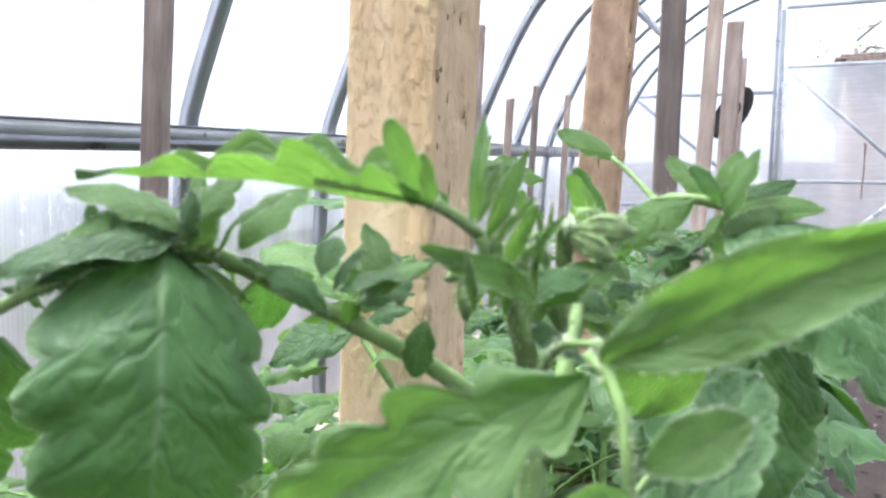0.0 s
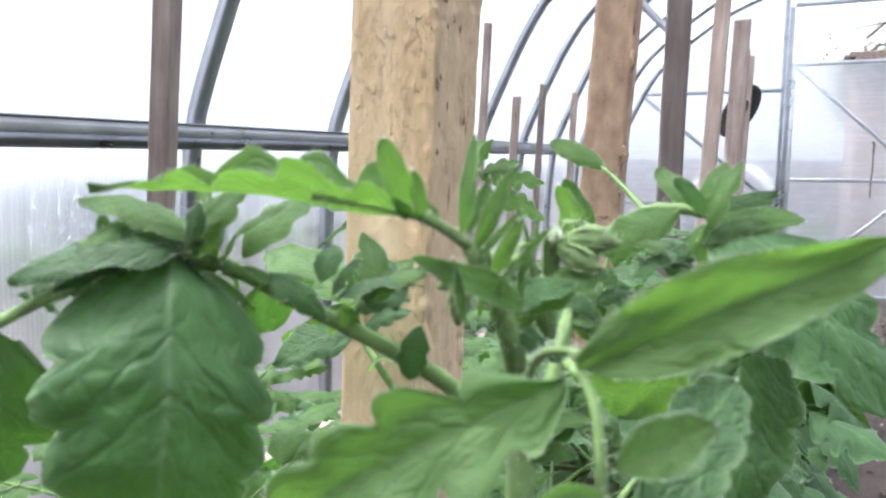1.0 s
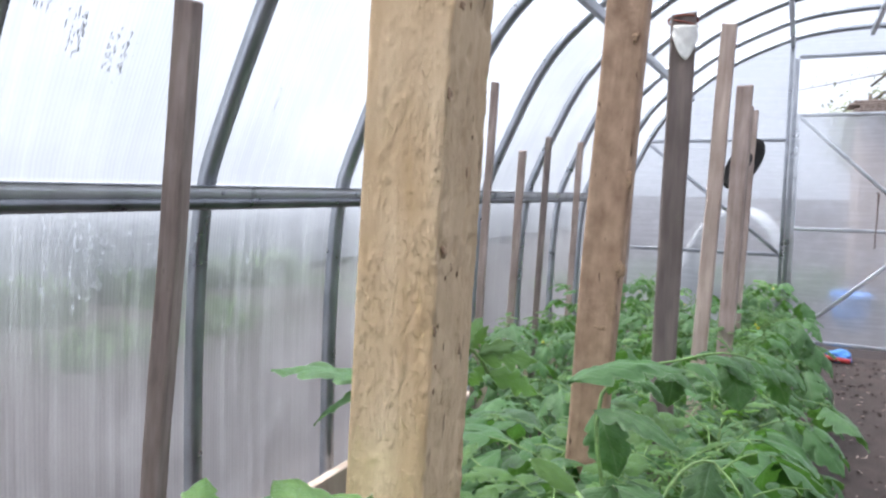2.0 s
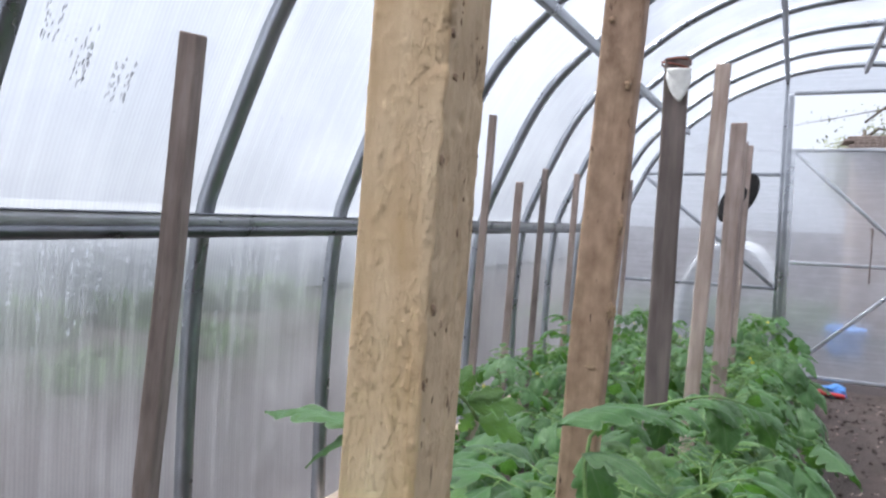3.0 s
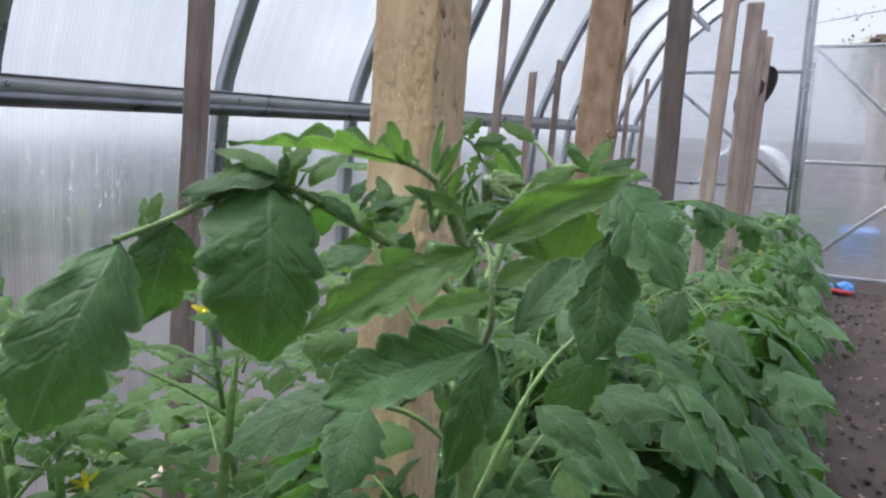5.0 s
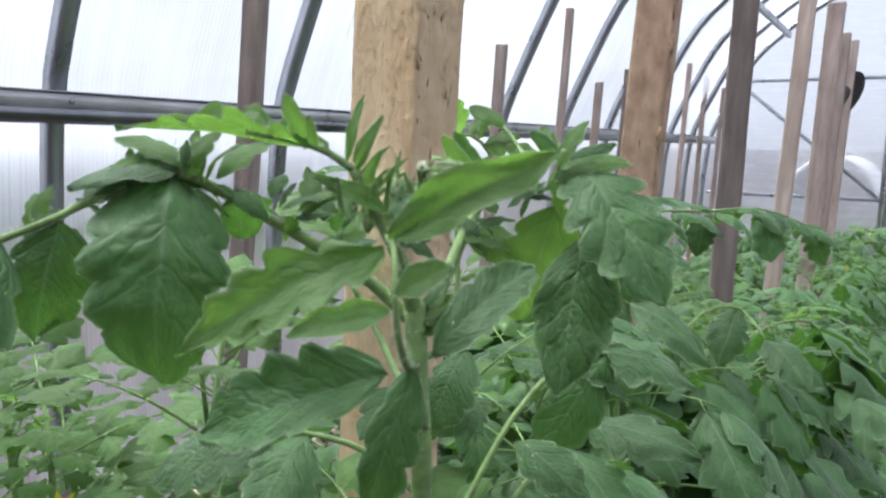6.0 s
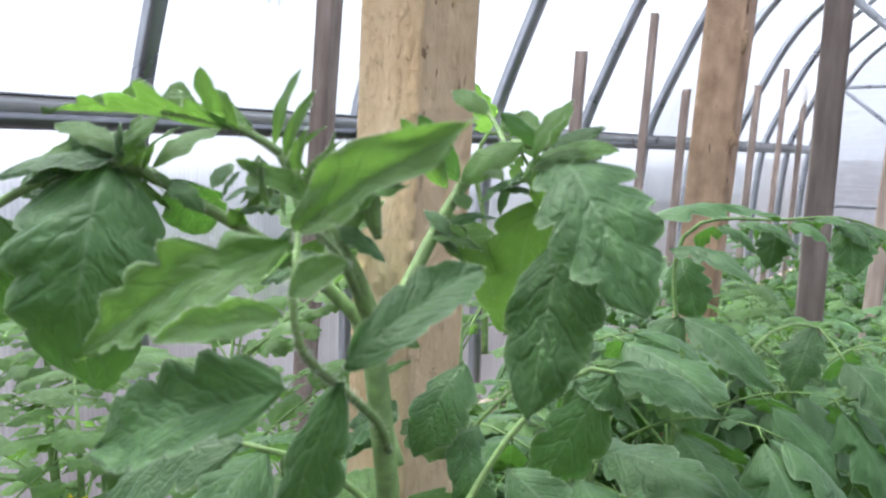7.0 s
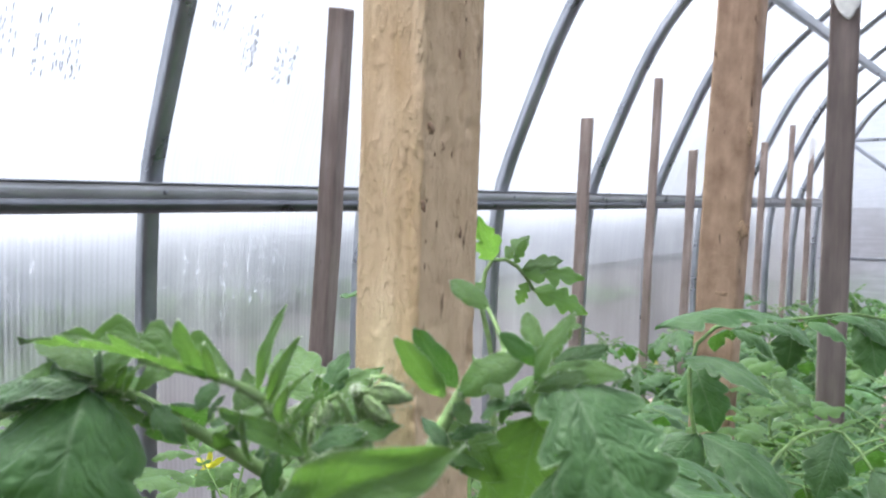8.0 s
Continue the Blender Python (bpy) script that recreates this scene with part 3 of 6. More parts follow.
def build_door():
    e = empty("door_1", (0, Y_END, 0))
    def bar(name, a, b, w=0.026):
        bm = bmesh.new()
        add_bar(bm, (a[0], 0, a[1]), (b[0], 0, b[1]), w, 0.022, up=(0, 1, 0))
        part(name, bm, M_BRIGHT, e)
    x0, x1, z0, z1, zm = DX0, DX1, 0.085, 1.757, 0.924
    bar("stile", (x0, z0 - 0.011), (x0, z1 + 0.011))
    bar("stile", (x1, z0 - 0.011), (x1, z1 + 0.011))
    for z in (z0, zm, z1):
        bar("rail", (x0 + 0.011, z), (x1 - 0.011, z))
    bar("brace", (x0 + 0.014, z1 - 0.014), (x1 - 0.014, zm + 0.014))
    bar("brace", (x0 + 0.014, z0 + 0.014), (x1 - 0.014, zm - 0.014))
    bm = bmesh.new()
    add_box(bm, (x0 - 0.008, 0.014, z0 - 0.005), (x1 + 0.008, 0.020, z1 + 0.005))
    part("panel", bm, M_SHEET_END, e, smooth=False)
    bm = bmesh.new()
    add_sweep(bm, [(0.612, -0.03, 1.20), (0.622, -0.03, 1.185), (0.620, -0.035, 1.10), (0.622, -0.035, 1.0), (0.617, -0.035, 0.90), (0.619, -0.03, 0.805)], [0.009, 0.008, 0.005, 0.005, 0.005, 0.004], 6)
    part("cord", bm, M_DARKWOOD, e, "dark hanging cord")
    return tagged(e, "closed greenhouse door of steel tube and milky polycarbonate", "door", "", "structure")


build_door()

# ---- ground ----
def build_ground():
    bm = bmesh.new()
    xs = [-400, -60, -12, -5, -3, -2] + [-1.3 + 0.06 * i for i in range(63)] + [4, 6, 13, 60, 400]
    ys = [-400, -60, -12, -5, -3] + [-1.5 + 0.12 * i for i in range(66)] + [7.2, 9, 12, 20, 60, 400]
    rows = []
    for y in ys:
        row = []
        for x in xs:
            z = 0.0
            if -1.3 < x < 2.5 and -1.5 < y < 6.3:
                # bed is a little higher than the trodden path
                edge = max(0.0, min(1.0, (0.17 - x) / 0.25))
                right = max(0.0, min(1.0, (x - 0.95) / 0.25))
                z = 0.07 * max(edge, right) + 0.03 * (noise.noise((x * 4, y * 4, 0)) * (0.4 + edge)) + 0.012 * noise.noise((x * 14, y * 14, 3))
                z *= min(1, (6.3 - y) / 0.3)
            elif abs(x) < 60 and abs(y) < 60:
                z = 0.08 * noise.noise((x * 0.3, y * 0.3, 1)) - 0.05
            row.append(bm.verts.new((x, y, z)))
        rows.append(row)
    for a, b in zip(rows, rows[1:]):
        for i in range(len(xs) - 1):
            f = bm.faces.new((a[i], a[i + 1], b[i + 1], b[i]))
            cx, cy = (xs[i] + xs[i + 1]) / 2, a[i].co.y
            f.material_index = 0 if -1.32 < cx < 2.5 and -1.6 < cy < 6.2 else 1
    ob = mesh_object("ground", bm, M_SOIL)
    ob.data.materials.append(M_GROUND)
    return tagged(ob, "damp dark brown soil of the greenhouse beds and trodden path", "ground", "", "structure")


build_ground()


def build_board():
    """Base board along the foot of the wall."""
    bm = bmesh.new()
    add_box(bm, (-1.185, Y_BACK + 0.1, -0.02), (-1.150, Y_END - 0.05, 0.255), 0.004)
    bmesh.ops.subdivide_edges(bm, edges=[e for e in bm.edges if e.calc_length() > 2], cuts=60)
    for v in bm.verts:
        v.co.x += 0.004 * noise.noise((v.co.y * 1.5, v.co.z * 3, 0))
        v.co.z += 0.012 * noise.noise((v.co.y * 0.8, 0, 5)) if v.co.z > 0.1 else 0
    return tagged(mesh_object("base_board", bm, M_PALE_BOARD), "long pale board at the foot of the greenhouse wall", "board", "", "structure")


M_PALE_BOARD = wood("pale_board", (0.42, 0.31, 0.24), (0.66, 0.54, 0.45), 0.5, 0.4, 0.8, 0.2)
build_board()


# ---- stakes ----
def build_stake(base, top, w, d, mat, label, turn=0.0, rough=0.0012, cuts=40, group="tomato stakes", chamfer=0.003):
    """A leaning rough-sawn stake with uneven faces."""
    base, top = Vector(base), Vector(top)
    length = (top - base).length
    bm = bmesh.new()
    add_box(bm, (-w / 2, -d / 2, -0.12), (w / 2, d / 2, length), chamfer)
    bmesh.ops.subdivide_edges(bm, edges=[e for e in bm.edges if e.calc_length() > 0.5], cuts=cuts)
    seed = hash_name(label) + base.y * 7
    for v in bm.verts:
        k = v.co.z
        v.co.x += rough * noise.noise((k * 9, seed, v.co.x * 60)) + rough * 2.0 * noise.noise((k * 2.2, seed + 3, 0))
        v.co.y += rough * noise.noise((k * 9, seed + 9, v.co.y * 60)) + rough * 2.0 * noise.noise((k * 2.2, seed + 5, 1))
        if k > length - 0.01:
            v.co.z += 0.006 * noise.noise((v.co.x * 60, v.co.y * 60, seed))
    ob = mesh_object("stake", bm, mat, False)
    z = (top - base).normalized()
    x = Vector((math.cos(radians(turn)), math.sin(radians(turn)), 0))
    y = z.cross(x).normalized()
    x = y.cross(z)
    m = Matrix((x, y, z)).transposed().to_4x4()
    m.translation = base
    ob.matrix_world = m
    return tagged(ob, label, "stake", group)


def hash_name(s):
    return sum(ord(c) * (i + 1) for i, c in enumerate(s)) % 97


def post_x(z):
    """Middle of the fresh stake at a height."""
    return -0.0175 + 0.047 * (z - 1.108)


def build_post():
    """The fresh stake: a dense rough-sawn skin with torn fibres, a chipped front edge and pits."""
    h = 0.0168
    ring = []
    n = 30
    corner = 0.0007
    for s, (ax, ay, bx, by) in enumerate(((-1, -1, 1, -1), (1, -1, 1, 1), (1, 1, -1, 1), (-1, 1, -1, -1))):
        for q in range(n):
            u = (q + 0.5) / n
            x, y = ax + (bx - ax) * u, ay + (by - ay) * u
            ring.append((x * h, y * h, s))
    zs = [0.0] + [0.3, 0.6, 0.8] + [0.88 + 0.0013 * q for q in range(400)] + [1.42, 1.5, 1.56]
    bm = bmesh.new()
    rows_ = []
    for z in zs:
        row_ = []
        for x, y, s in ring:
            # rounded corners
            ex, ey = max(0, abs(x) - (h - corner)), max(0, abs(y) - (h - corner))
            if ex > 0 and ey > 0:
                d = math.hypot(ex, ey)
                if d > corner:
                    x -= math.copysign(ex - ex * corner / d, x)
                    y -= math.copysign(ey - ey * corner / d, y)
            nx, ny = ((0, -1), (1, 0), (0, 1), (-1, 0))[s]
            a, bq = x * 1000, y * 1000
            fib = noise.noise((a * 0.55 + s * 31, bq * 0.55, z * 70)) * 0.00022 + noise.noise((a * 0.16, bq * 0.16 + s * 9, z * 11)) * 0.00045
            torn = noise.noise((a * 0.48 + 40, bq * 0.48 + s * 5, z * 250))
            mask = noise.noise((a * 0.07 + 11, bq * 0.07, z * 17 + s * 3))
            lift = max(0.0, torn - 0.10) * max(0.0, mask + 0.25) * 0.0018
            chip = 0.0
            edge = math.hypot(x - h, y + h)
            if edge < 0.0045:
                c = noise.noise((3.1, z * 60, 1.7)) + 0.6 * noise.noise((8.1, z * 190, 0.7))
                chip = max(0.0, c - 0.02) * (1 - edge / 0.0045) * 0.0036
            pit = 0.0
            if s == 1:
                pit = max(0.0, noise.noise((bq * 0.30, z * 130, 5.5)) - 0.22) * 0.0030
            d = fib + lift - pit
            row_.append(bm.verts.new((x + nx * d - chip * 0.7, y + ny * d + chip * 0.7, z)))
        rows_.append(row_)
    m = len(ring)
    for a, bq in zip(rows_, rows_[1:]):
        for q in range(m):
            f = bm.faces.new((a[q], a[(q + 1) % m], bq[(q + 1) % m], bq[q]))
            # the +x face takes the pitted, shade-darkened pine
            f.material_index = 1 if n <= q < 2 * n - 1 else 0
    bm.faces.new(rows_[0][::-1])
    bm.faces.new(rows_[-1])
    for v in bm.verts:
        z = v.co.z
        v.co.x += post_x(z)
        v.co.y += 0.438
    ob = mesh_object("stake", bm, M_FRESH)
    ob.data.materials.append(M_FRESH_PITTED_SHADED)
    return tagged(ob, "square stake of fresh yellow rough-sawn pine, chipped along its edge", "stake", "tomato stakes")


MAIN = build_post()


def dress_post():
    """Dark knots on the stake's edge."""
    for z, dx, dy, w, h in ((1.108, 0.0160, -0.0150, 0.0016, 0.0016), (1.136, 0.0166, -0.0125, 0.0020, 0.0017), (1.191, 0.0162, -0.0148, 0.0014, 0.0018), (1.237, 0.0164, -0.0142, 0.0011, 0.0014),
                            (1.130, 0.0166, -0.0060, 0.0014, 0.0012), (1.098, 0.0166, 0.0060, 0.0009, 0.0024), (1.222, 0.0166, -0.0100, 0.0016, 0.0012), (1.165, 0.0166, 0.0020, 0.0008, 0.0018)):
        bm = bmesh.new()
        bmesh.ops.create_icosphere(bm, subdivisions=3, radius=1.0)
        for v in bm.verts:
            v.co *= 1 + 0.9 * noise.noise(v.co * 1.6 + Vector((z * 90, 0, 0)))
            v.co = Vector((v.co.x * 0.0006, v.co.y * w, v.co.z * h))
        bmesh.ops.translate(bm, vec=(post_x(z) + dx, 0.438 + dy, z), verts=bm.verts)
        part_at("knot", bm, M_KNOT, MAIN, "small dark knot")


def part_at(name, bm, mat, parent, label=""):
    ob = mesh_object(name, bm, mat)
    ob.parent = parent
    if label:
        ob["label"] = label
    return ob


def roughen_post():
    """Lifted splinters on the front face, short dark pits on the side face."""
    rng = random.Random(31)
    bm, pits = bmesh.new(), bmesh.new()
    for _ in range(150):
        z = rng.uniform(0.98, 1.33)
        u = 1 - abs(rng.gauss(0, 0.45))
        if u < -0.95:
            continue
        x, y = post_x(z) + u * 0.0162, 0.438 - 0.0168
        w, h, lift = rng.uniform(0.0003, 0.0009), rng.uniform(0.0005, 0.0018), rng.uniform(0.0003, 0.0008)
        s = rng.choice((-1, 1))
        v = [bm.verts.new(q) for q in ((x - w, y + 0.0004, z), (x + w, y + 0.0004, z + w * 0.5), (x + w * 0.4, y - lift, z + s * h), (x - w * 0.5, y - lift * 0.8, z + s * h * 0.8), (x, y + 0.0004, z + s * h))]
        for q in ((0, 1, 2, 3), (1, 4, 2), (2, 4, 3), (3, 4, 0)):
            bm.faces.new([v[k] for k in q])
    for _ in range(26):
        z, u = rng.uniform(0.95, 1.36), rng.uniform(-0.92, 0.95)
        x, y = post_x(z) + 0.0171, 0.438 + u * 0.016
        w, h = rng.uniform(0.00012, 0.0003), rng.uniform(0.0005, 0.0022)
        t = rng.uniform(-0.4, 0.4) * h
        v = [pits.verts.new(q) for q in ((x, y, z + h), (x, y + w, z + t), (x, y + t * 0.3, z - h), (x, y - w, z - t * 0.5), (x - 0.0006, y, z))]
        for k in range(4):
            pits.faces.new((v[k], v[(k + 1) % 4], v[4]))
    tagged(part_at("torn_grain", bm, M_FRESH, MAIN), "small lifted pale splinters on the sawn face", kind="stuff")
    tagged(part_at("pitting", pits, M_KNOT, MAIN), "short dark pits in the sawn face", kind="stuff")


M_KNOT = plain("dark_knot", (0.33, 0.215, 0.135), 0.8, 0.0, 500.0, 0.4)
dress_post()
roughen_post()
LATH = build_stake((-0.112, 0.905, 0.0), (-0.022, 0.875, 1.62), 0.038, 0.022, M_PINE, "brown pine lath stake with dark knots", 0, 0.0015, 90)
for u, across, w, h in ((1.171, 0.0185, 0.003, 0.008), (1.088, 0.0175, 0.004, 0.007), (1.03, 0.004, 0.005, 0.002), (1.30, 0.012, 0.003, 0.004), (1.36, -0.008, 0.003, 0.003)):
    bm = bmesh.new()
    bmesh.ops.create_icosphere(bm, subdivisions=3, radius=1.0)
    for v in bm.verts:
        v.co *= 1 + 0.8 * noise.noise(v.co * 1.5 + Vector((u * 70, 0, 0)))
        v.co = Vector((v.co.x * w + across, v.co.y * 0.0009 - 0.0112, v.co.z * h + u * 1.002))
    kn = mesh_object("knot", bm, M_KNOT)
    kn.parent = LATH
build_stake((-0.075, 1.375, 0.0), (-0.06, 1.365, 1.431), 0.037, 0.025, M_DARKWOOD, "dark weathered stake with a white rag at its top", 10)
build_stake((-0.122, 2.1, 0.0), (-0.059, 2.1, 1.573), 0.036, 0.02, M_PALE, "pale leaning weathered lath stake", 0)
build_stake((-0.085, 2.598, 0.0), (-0.051, 2.598, 1.493), 0.046, 0.03, M_GREY, "weathered wooden stake among tomato plants", 0)
build_stake((-0.16, 4.3, 0.0), (-0.115, 4.3, 1.60), 0.04, 0.03, M_GREY, "weathered wooden stake among tomato plants", 0)
build_stake((-0.14, 3.6, 0.0), (-0.097, 3.6, 1.545), 0.035, 0.03, M_GREY, "weathered wooden stake among tomato plants", 0)
build_stake((-0.985, 1.115, 0.0), (-0.82, 1.115, 1.466), 0.036, 0.034, M_GREY, "weathered grey-brown square stake by the wall", 15)
for (x, y, z, bx, w, mt) in ((-0.851, 2.066, 1.359, -0.93, 0.032, M_GREY), (-0.815, 2.46, 1.518, -0.89, 0.026, M_GREY), (-0.872, 2.904, 1.317, -0.936, 0.030, M_GREY),
                             (-0.87, 3.223, 1.394, -0.93, 0.027, M_DARKWOOD), (-1.00, 4.2, 1.44, -1.06, 0.034, M_GREY), (-0.925, 4.425, 1.542, -0.985, 0.028, M_GREY),
                             (-1.082, 5.49, 1.568, -1.13, 0.034, M_GREY), (-1.015, 5.757, 1.503, -1.07, 0.032, M_GREY)):
    build_stake((bx, y, 0), (x, y, z), w, w * 0.7, mt, "thin weathered wooden stake in the bed by the wall", 8, 0.001, 24)

# ---- tomato plants ----
def leaf_width(u, lobes, depth, seed=0.0, blunt=False, taper=0.85, rise=0.50):
    """Half width of a leaflet at u (0 base, 1 tip): rounded lobes parted by narrow notches, with small teeth on them."""
    u = min(1.0, max(0.0, u))
    peak = rise / (rise + taper)
    env = 0.8 * (u ** rise) * (1 - u) ** taper / (peak ** rise * (1 - peak) ** taper)
    if blunt:
        env = (u ** 0.40) * (1 - u ** 2.5) ** 0.5 * 1.12
    if not depth:
        return env
    ph = max(0.0, u * lobes + 0.30 * noise.noise((u * 2.6, seed * 3.7, 2.0)))
    k = math.floor(ph)
    saw = (ph - k) ** 1.25
    amp = depth * (0.55 + 0.75 * abs(math.sin(k * 2.3 + seed * 1.7))) * (1.12 - u) ** 0.45
    lobe = math.sin(math.pi * saw) ** 0.6 if 0 < saw < 1 else 0.0
    teeth = 0.055 * abs(math.sin(math.pi * (ph * 2.5 + seed))) + 0.04 * noise.noise((u * 22, seed * 5.1, 4.0))
    return max(0.0, env * (1 - min(0.86, amp * 1.25) * (1 - lobe) + teeth * min(1.0, depth * 3)))


def add_leaflet(bm, base, tip, up, ratio=0.42, lobes=4.5, depth=0.35, arc=0.12, fold=0.25, wave=0.04, nu=18, nv=4, seed=0, twist=0.0, blunt=False, taper=0.85, hook=0.0, sweep=0.45, broad=0.50):
    """One leaflet from base to tip. up: where its face looks. arc: rise of the middle over the chord. fold: how far the halves drop (or lift).
    taper: how drawn out its point is. hook: how far the point bends back. sweep: how far the lobes point forward."""
    base, tip, up = Vector(base), Vector(tip), Vector(up)
    ax = tip - base
    L = ax.length
    d = ax / L
    s = d.cross(up).normalized()
    n = s.cross(d).normalized()
    uvl = bm.loops.layers.uv.verify()
    grid = []
    for i in range(nu + 1):
        u = i / nu
        row = []
        rise = arc * 4 * u * (1 - u) * (1.25 - 0.5 * u) - hook * max(0.0, u - 0.6) ** 2 * 6
        c = base + ax * u + n * (rise * L) + s * (0.03 * L * noise.noise((u * 2.2, seed, 0.5)))
        tw = twist * (u - 0.3)
        ss = s * math.cos(tw) + n * math.sin(tw)
        nn = n * math.cos(tw) - s * math.sin(tw)
        for j in range(-nv, nv + 1):
            v = j / nv
            sd = 1 if v > 0 else -1
            side = ratio * L * (1 + 0.10 * sd * math.sin(seed * 1.3))
            w = side * leaf_width(u + 0.03 * sd * math.sin(seed), lobes + 0.35 * sd * math.cos(seed), depth, seed + sd, blunt, taper, broad)
            if abs(v) < 0.7:
                # inside the blade the outline is smoother
                w0 = side * leaf_width(u, lobes, 0.0, 0.0, blunt, taper, broad) * 0.92
                k = (abs(v) / 0.7) ** 1.5
                w = w0 * (1 - k) + w * k
            x = v * w
            half = max(1e-6, side)
            ph = (u - 0.20 * abs(v) + 0.16 * noise.noise((u * 2.6, v * 2.6, seed))) / 0.17
            quilt = abs(math.sin(math.pi * ph)) ** 0.7 * min(1, abs(v) * 3) * (1 - abs(v) ** 3) - 0.5
            edge = abs(x) / half
            h = -fold * abs(x) * (0.75 + 0.55 * edge) + wave * L * noise.noise((u * 4.5, v * 2.0, seed)) * abs(v) + 0.030 * half * edge * math.sin(u * 21 + seed * 3 + sd)
            h += 0.032 * half * quilt * (1 - u * u) + 0.02 * half * noise.noise((u * 9, v * 4, seed + 7)) + 0.03 * L * noise.noise((u * 2.5, v * 1.2, seed + 3))
            on = d * (sweep * abs(x) * (1 - u) ** 0.6)
            row.append((bm.verts.new(c + on + ss * x + nn * h), u, v))
        grid.append(row)
    for a, b in zip(grid, grid[1:]):
        for j in range(2 * nv):
            q = (a[j], a[j + 1], b[j + 1], b[j])
            f = bm.faces.new([k[0] for k in q])
            for lp, k in zip(f.loops, q):
                lp[uvl].uv = (k[1], k[2])


def add_compound(bm_leaf, bm_stalk, base, direction, length, droop=0.5, pairs=3, size=1.0, rng=random, nu=10, nv=3, curl=0.3, up=(0, 0, 1), thick=0.0016):
    """A compound tomato leaf: curved stalk, an end leaflet and pairs of side leaflets."""
    base, d = Vector(base), Vector(direction).normalized()
    upv = Vector(up)
    pts = []
    p = base.copy()
    n = 9
    cur = d.copy()
    for i in range(n):
        pts.append(p.copy())
        p = p + cur * (length / (n - 1))
        cur = (cur + Vector((0, 0, -1)) * droop / n * (0.5 + i / n)).normalized()
    add_sweep(bm_stalk, pts, [thick * size * (1.0 - 0.65 * i / n) for i in range(n)], 6)
    end = pts[-1]
    tdir = (pts[-1] - pts[-2]).normalized()
    tl = length * 0.42 * size
    tip = end + (tdir + Vector((0, 0, -curl))).normalized() * tl
    add_leaflet(bm_leaf, end - tdir * 0.004, tip, upv + tdir * 0.4, 0.38, 4.5, 0.50, 0.12, 0.25, 0.05, nu + 2, nv, rng.random() * 50)
    for k in range(pairs):
        f = 0.92 - 0.62 * k / max(1, pairs - 0.3)
        i = int(f * (n - 1))
        q = pts[i]
        t = (pts[min(i + 1, n - 1)] - pts[max(0, i - 1)]).normalized()
        sd = t.cross(upv).normalized()
        for sgn in (1, -1):
            ll = length * (0.40 - 0.07 * k) * size * rng.uniform(0.8, 1.15)
            out = (sd * sgn + t * rng.uniform(0.35, 0.8) + Vector((0, 0, -curl * rng.uniform(0.4, 1.3)))).normalized()
            b2 = q + out * ll * 0.14
            add_sweep(bm_stalk, [q, q + out * ll * 0.08 + Vector((0, 0, 0.001)), b2], [thick * 0.5 * size] * 3, 5)
            add_leaflet(bm_leaf, b2, b2 + out * ll, upv + out * 0.25 + Vector((rng.uniform(-.3, .3), rng.uniform(-.3, .3), 0)), rng.uniform(0.34, 0.46), rng.choice((3.0, 3.5, 4.5)), 0.50,
                        rng.uniform(0.05, 0.16), rng.uniform(0.15, 0.4), 0.06, nu, nv, rng.random() * 50, rng.uniform(-.5, .5))
        if k < pairs - 1:
            # small leaflets between the pairs
            for sgn in (1, -1):
                i2 = max(1, i - 1)
                q2 = pts[i2]
                out = (sd * sgn + t * 0.3).normalized()
                add_leaflet(bm_leaf, q2, q2 + out * length * 0.10 * size, upv, 0.42, 2.5, 0.3, 0.1, 0.2, 0.03, 6, 2, rng.random() * 50)


def leaf_mesh(length, seed, mat=None, **kw):
    """Mesh data of one compound leaf (blades and stalk in two slots) along +x."""
    rng = random.Random(seed)
    bl, bs = bmesh.new(), bmesh.new()
    add_compound(bl, bs, (0, 0, 0), (1, 0, kw.pop("rise", 0.25)), length, rng=rng, **kw)
    a = bpy.data.meshes.new("leaf")
    b = bpy.data.meshes.new("stalk")
    bl.to_mesh(a), bs.to_mesh(b)
    bl.free(), bs.free()
    a.materials.append(mat or M_LEAF)
    b.materials.append(M_STEM)
    for me in (a, b):
        me.polygons.foreach_set("use_smooth", [True] * len(me.polygons))
    return a, b


LEAVES = [leaf_mesh(0.20, 11 + i, droop=0.9 + 0.35 * (i % 4), pairs=3, curl=0.9 + 0.45 * (i % 3), size=1.0, rise=0.40, thick=0.0016, nu=14, nv=3) for i in range(8)]
BIG = [leaf_mesh(0.21, 71 + i, droop=1.2 + 0.3 * (i % 3), pairs=2, curl=0.8 + 0.6 * (i % 3), size=1.3, rise=0.55, thick=0.0016, nu=20, nv=4) for i in range(6)]
YOUNG = [leaf_mesh(0.085, 41 + i, M_YOUNG, droop=0.2 + 0.2 * i, pairs=2, curl=0.35, size=1.1, rise=0.55, thick=0.0012, nu=14, nv=3) for i in range(4)]


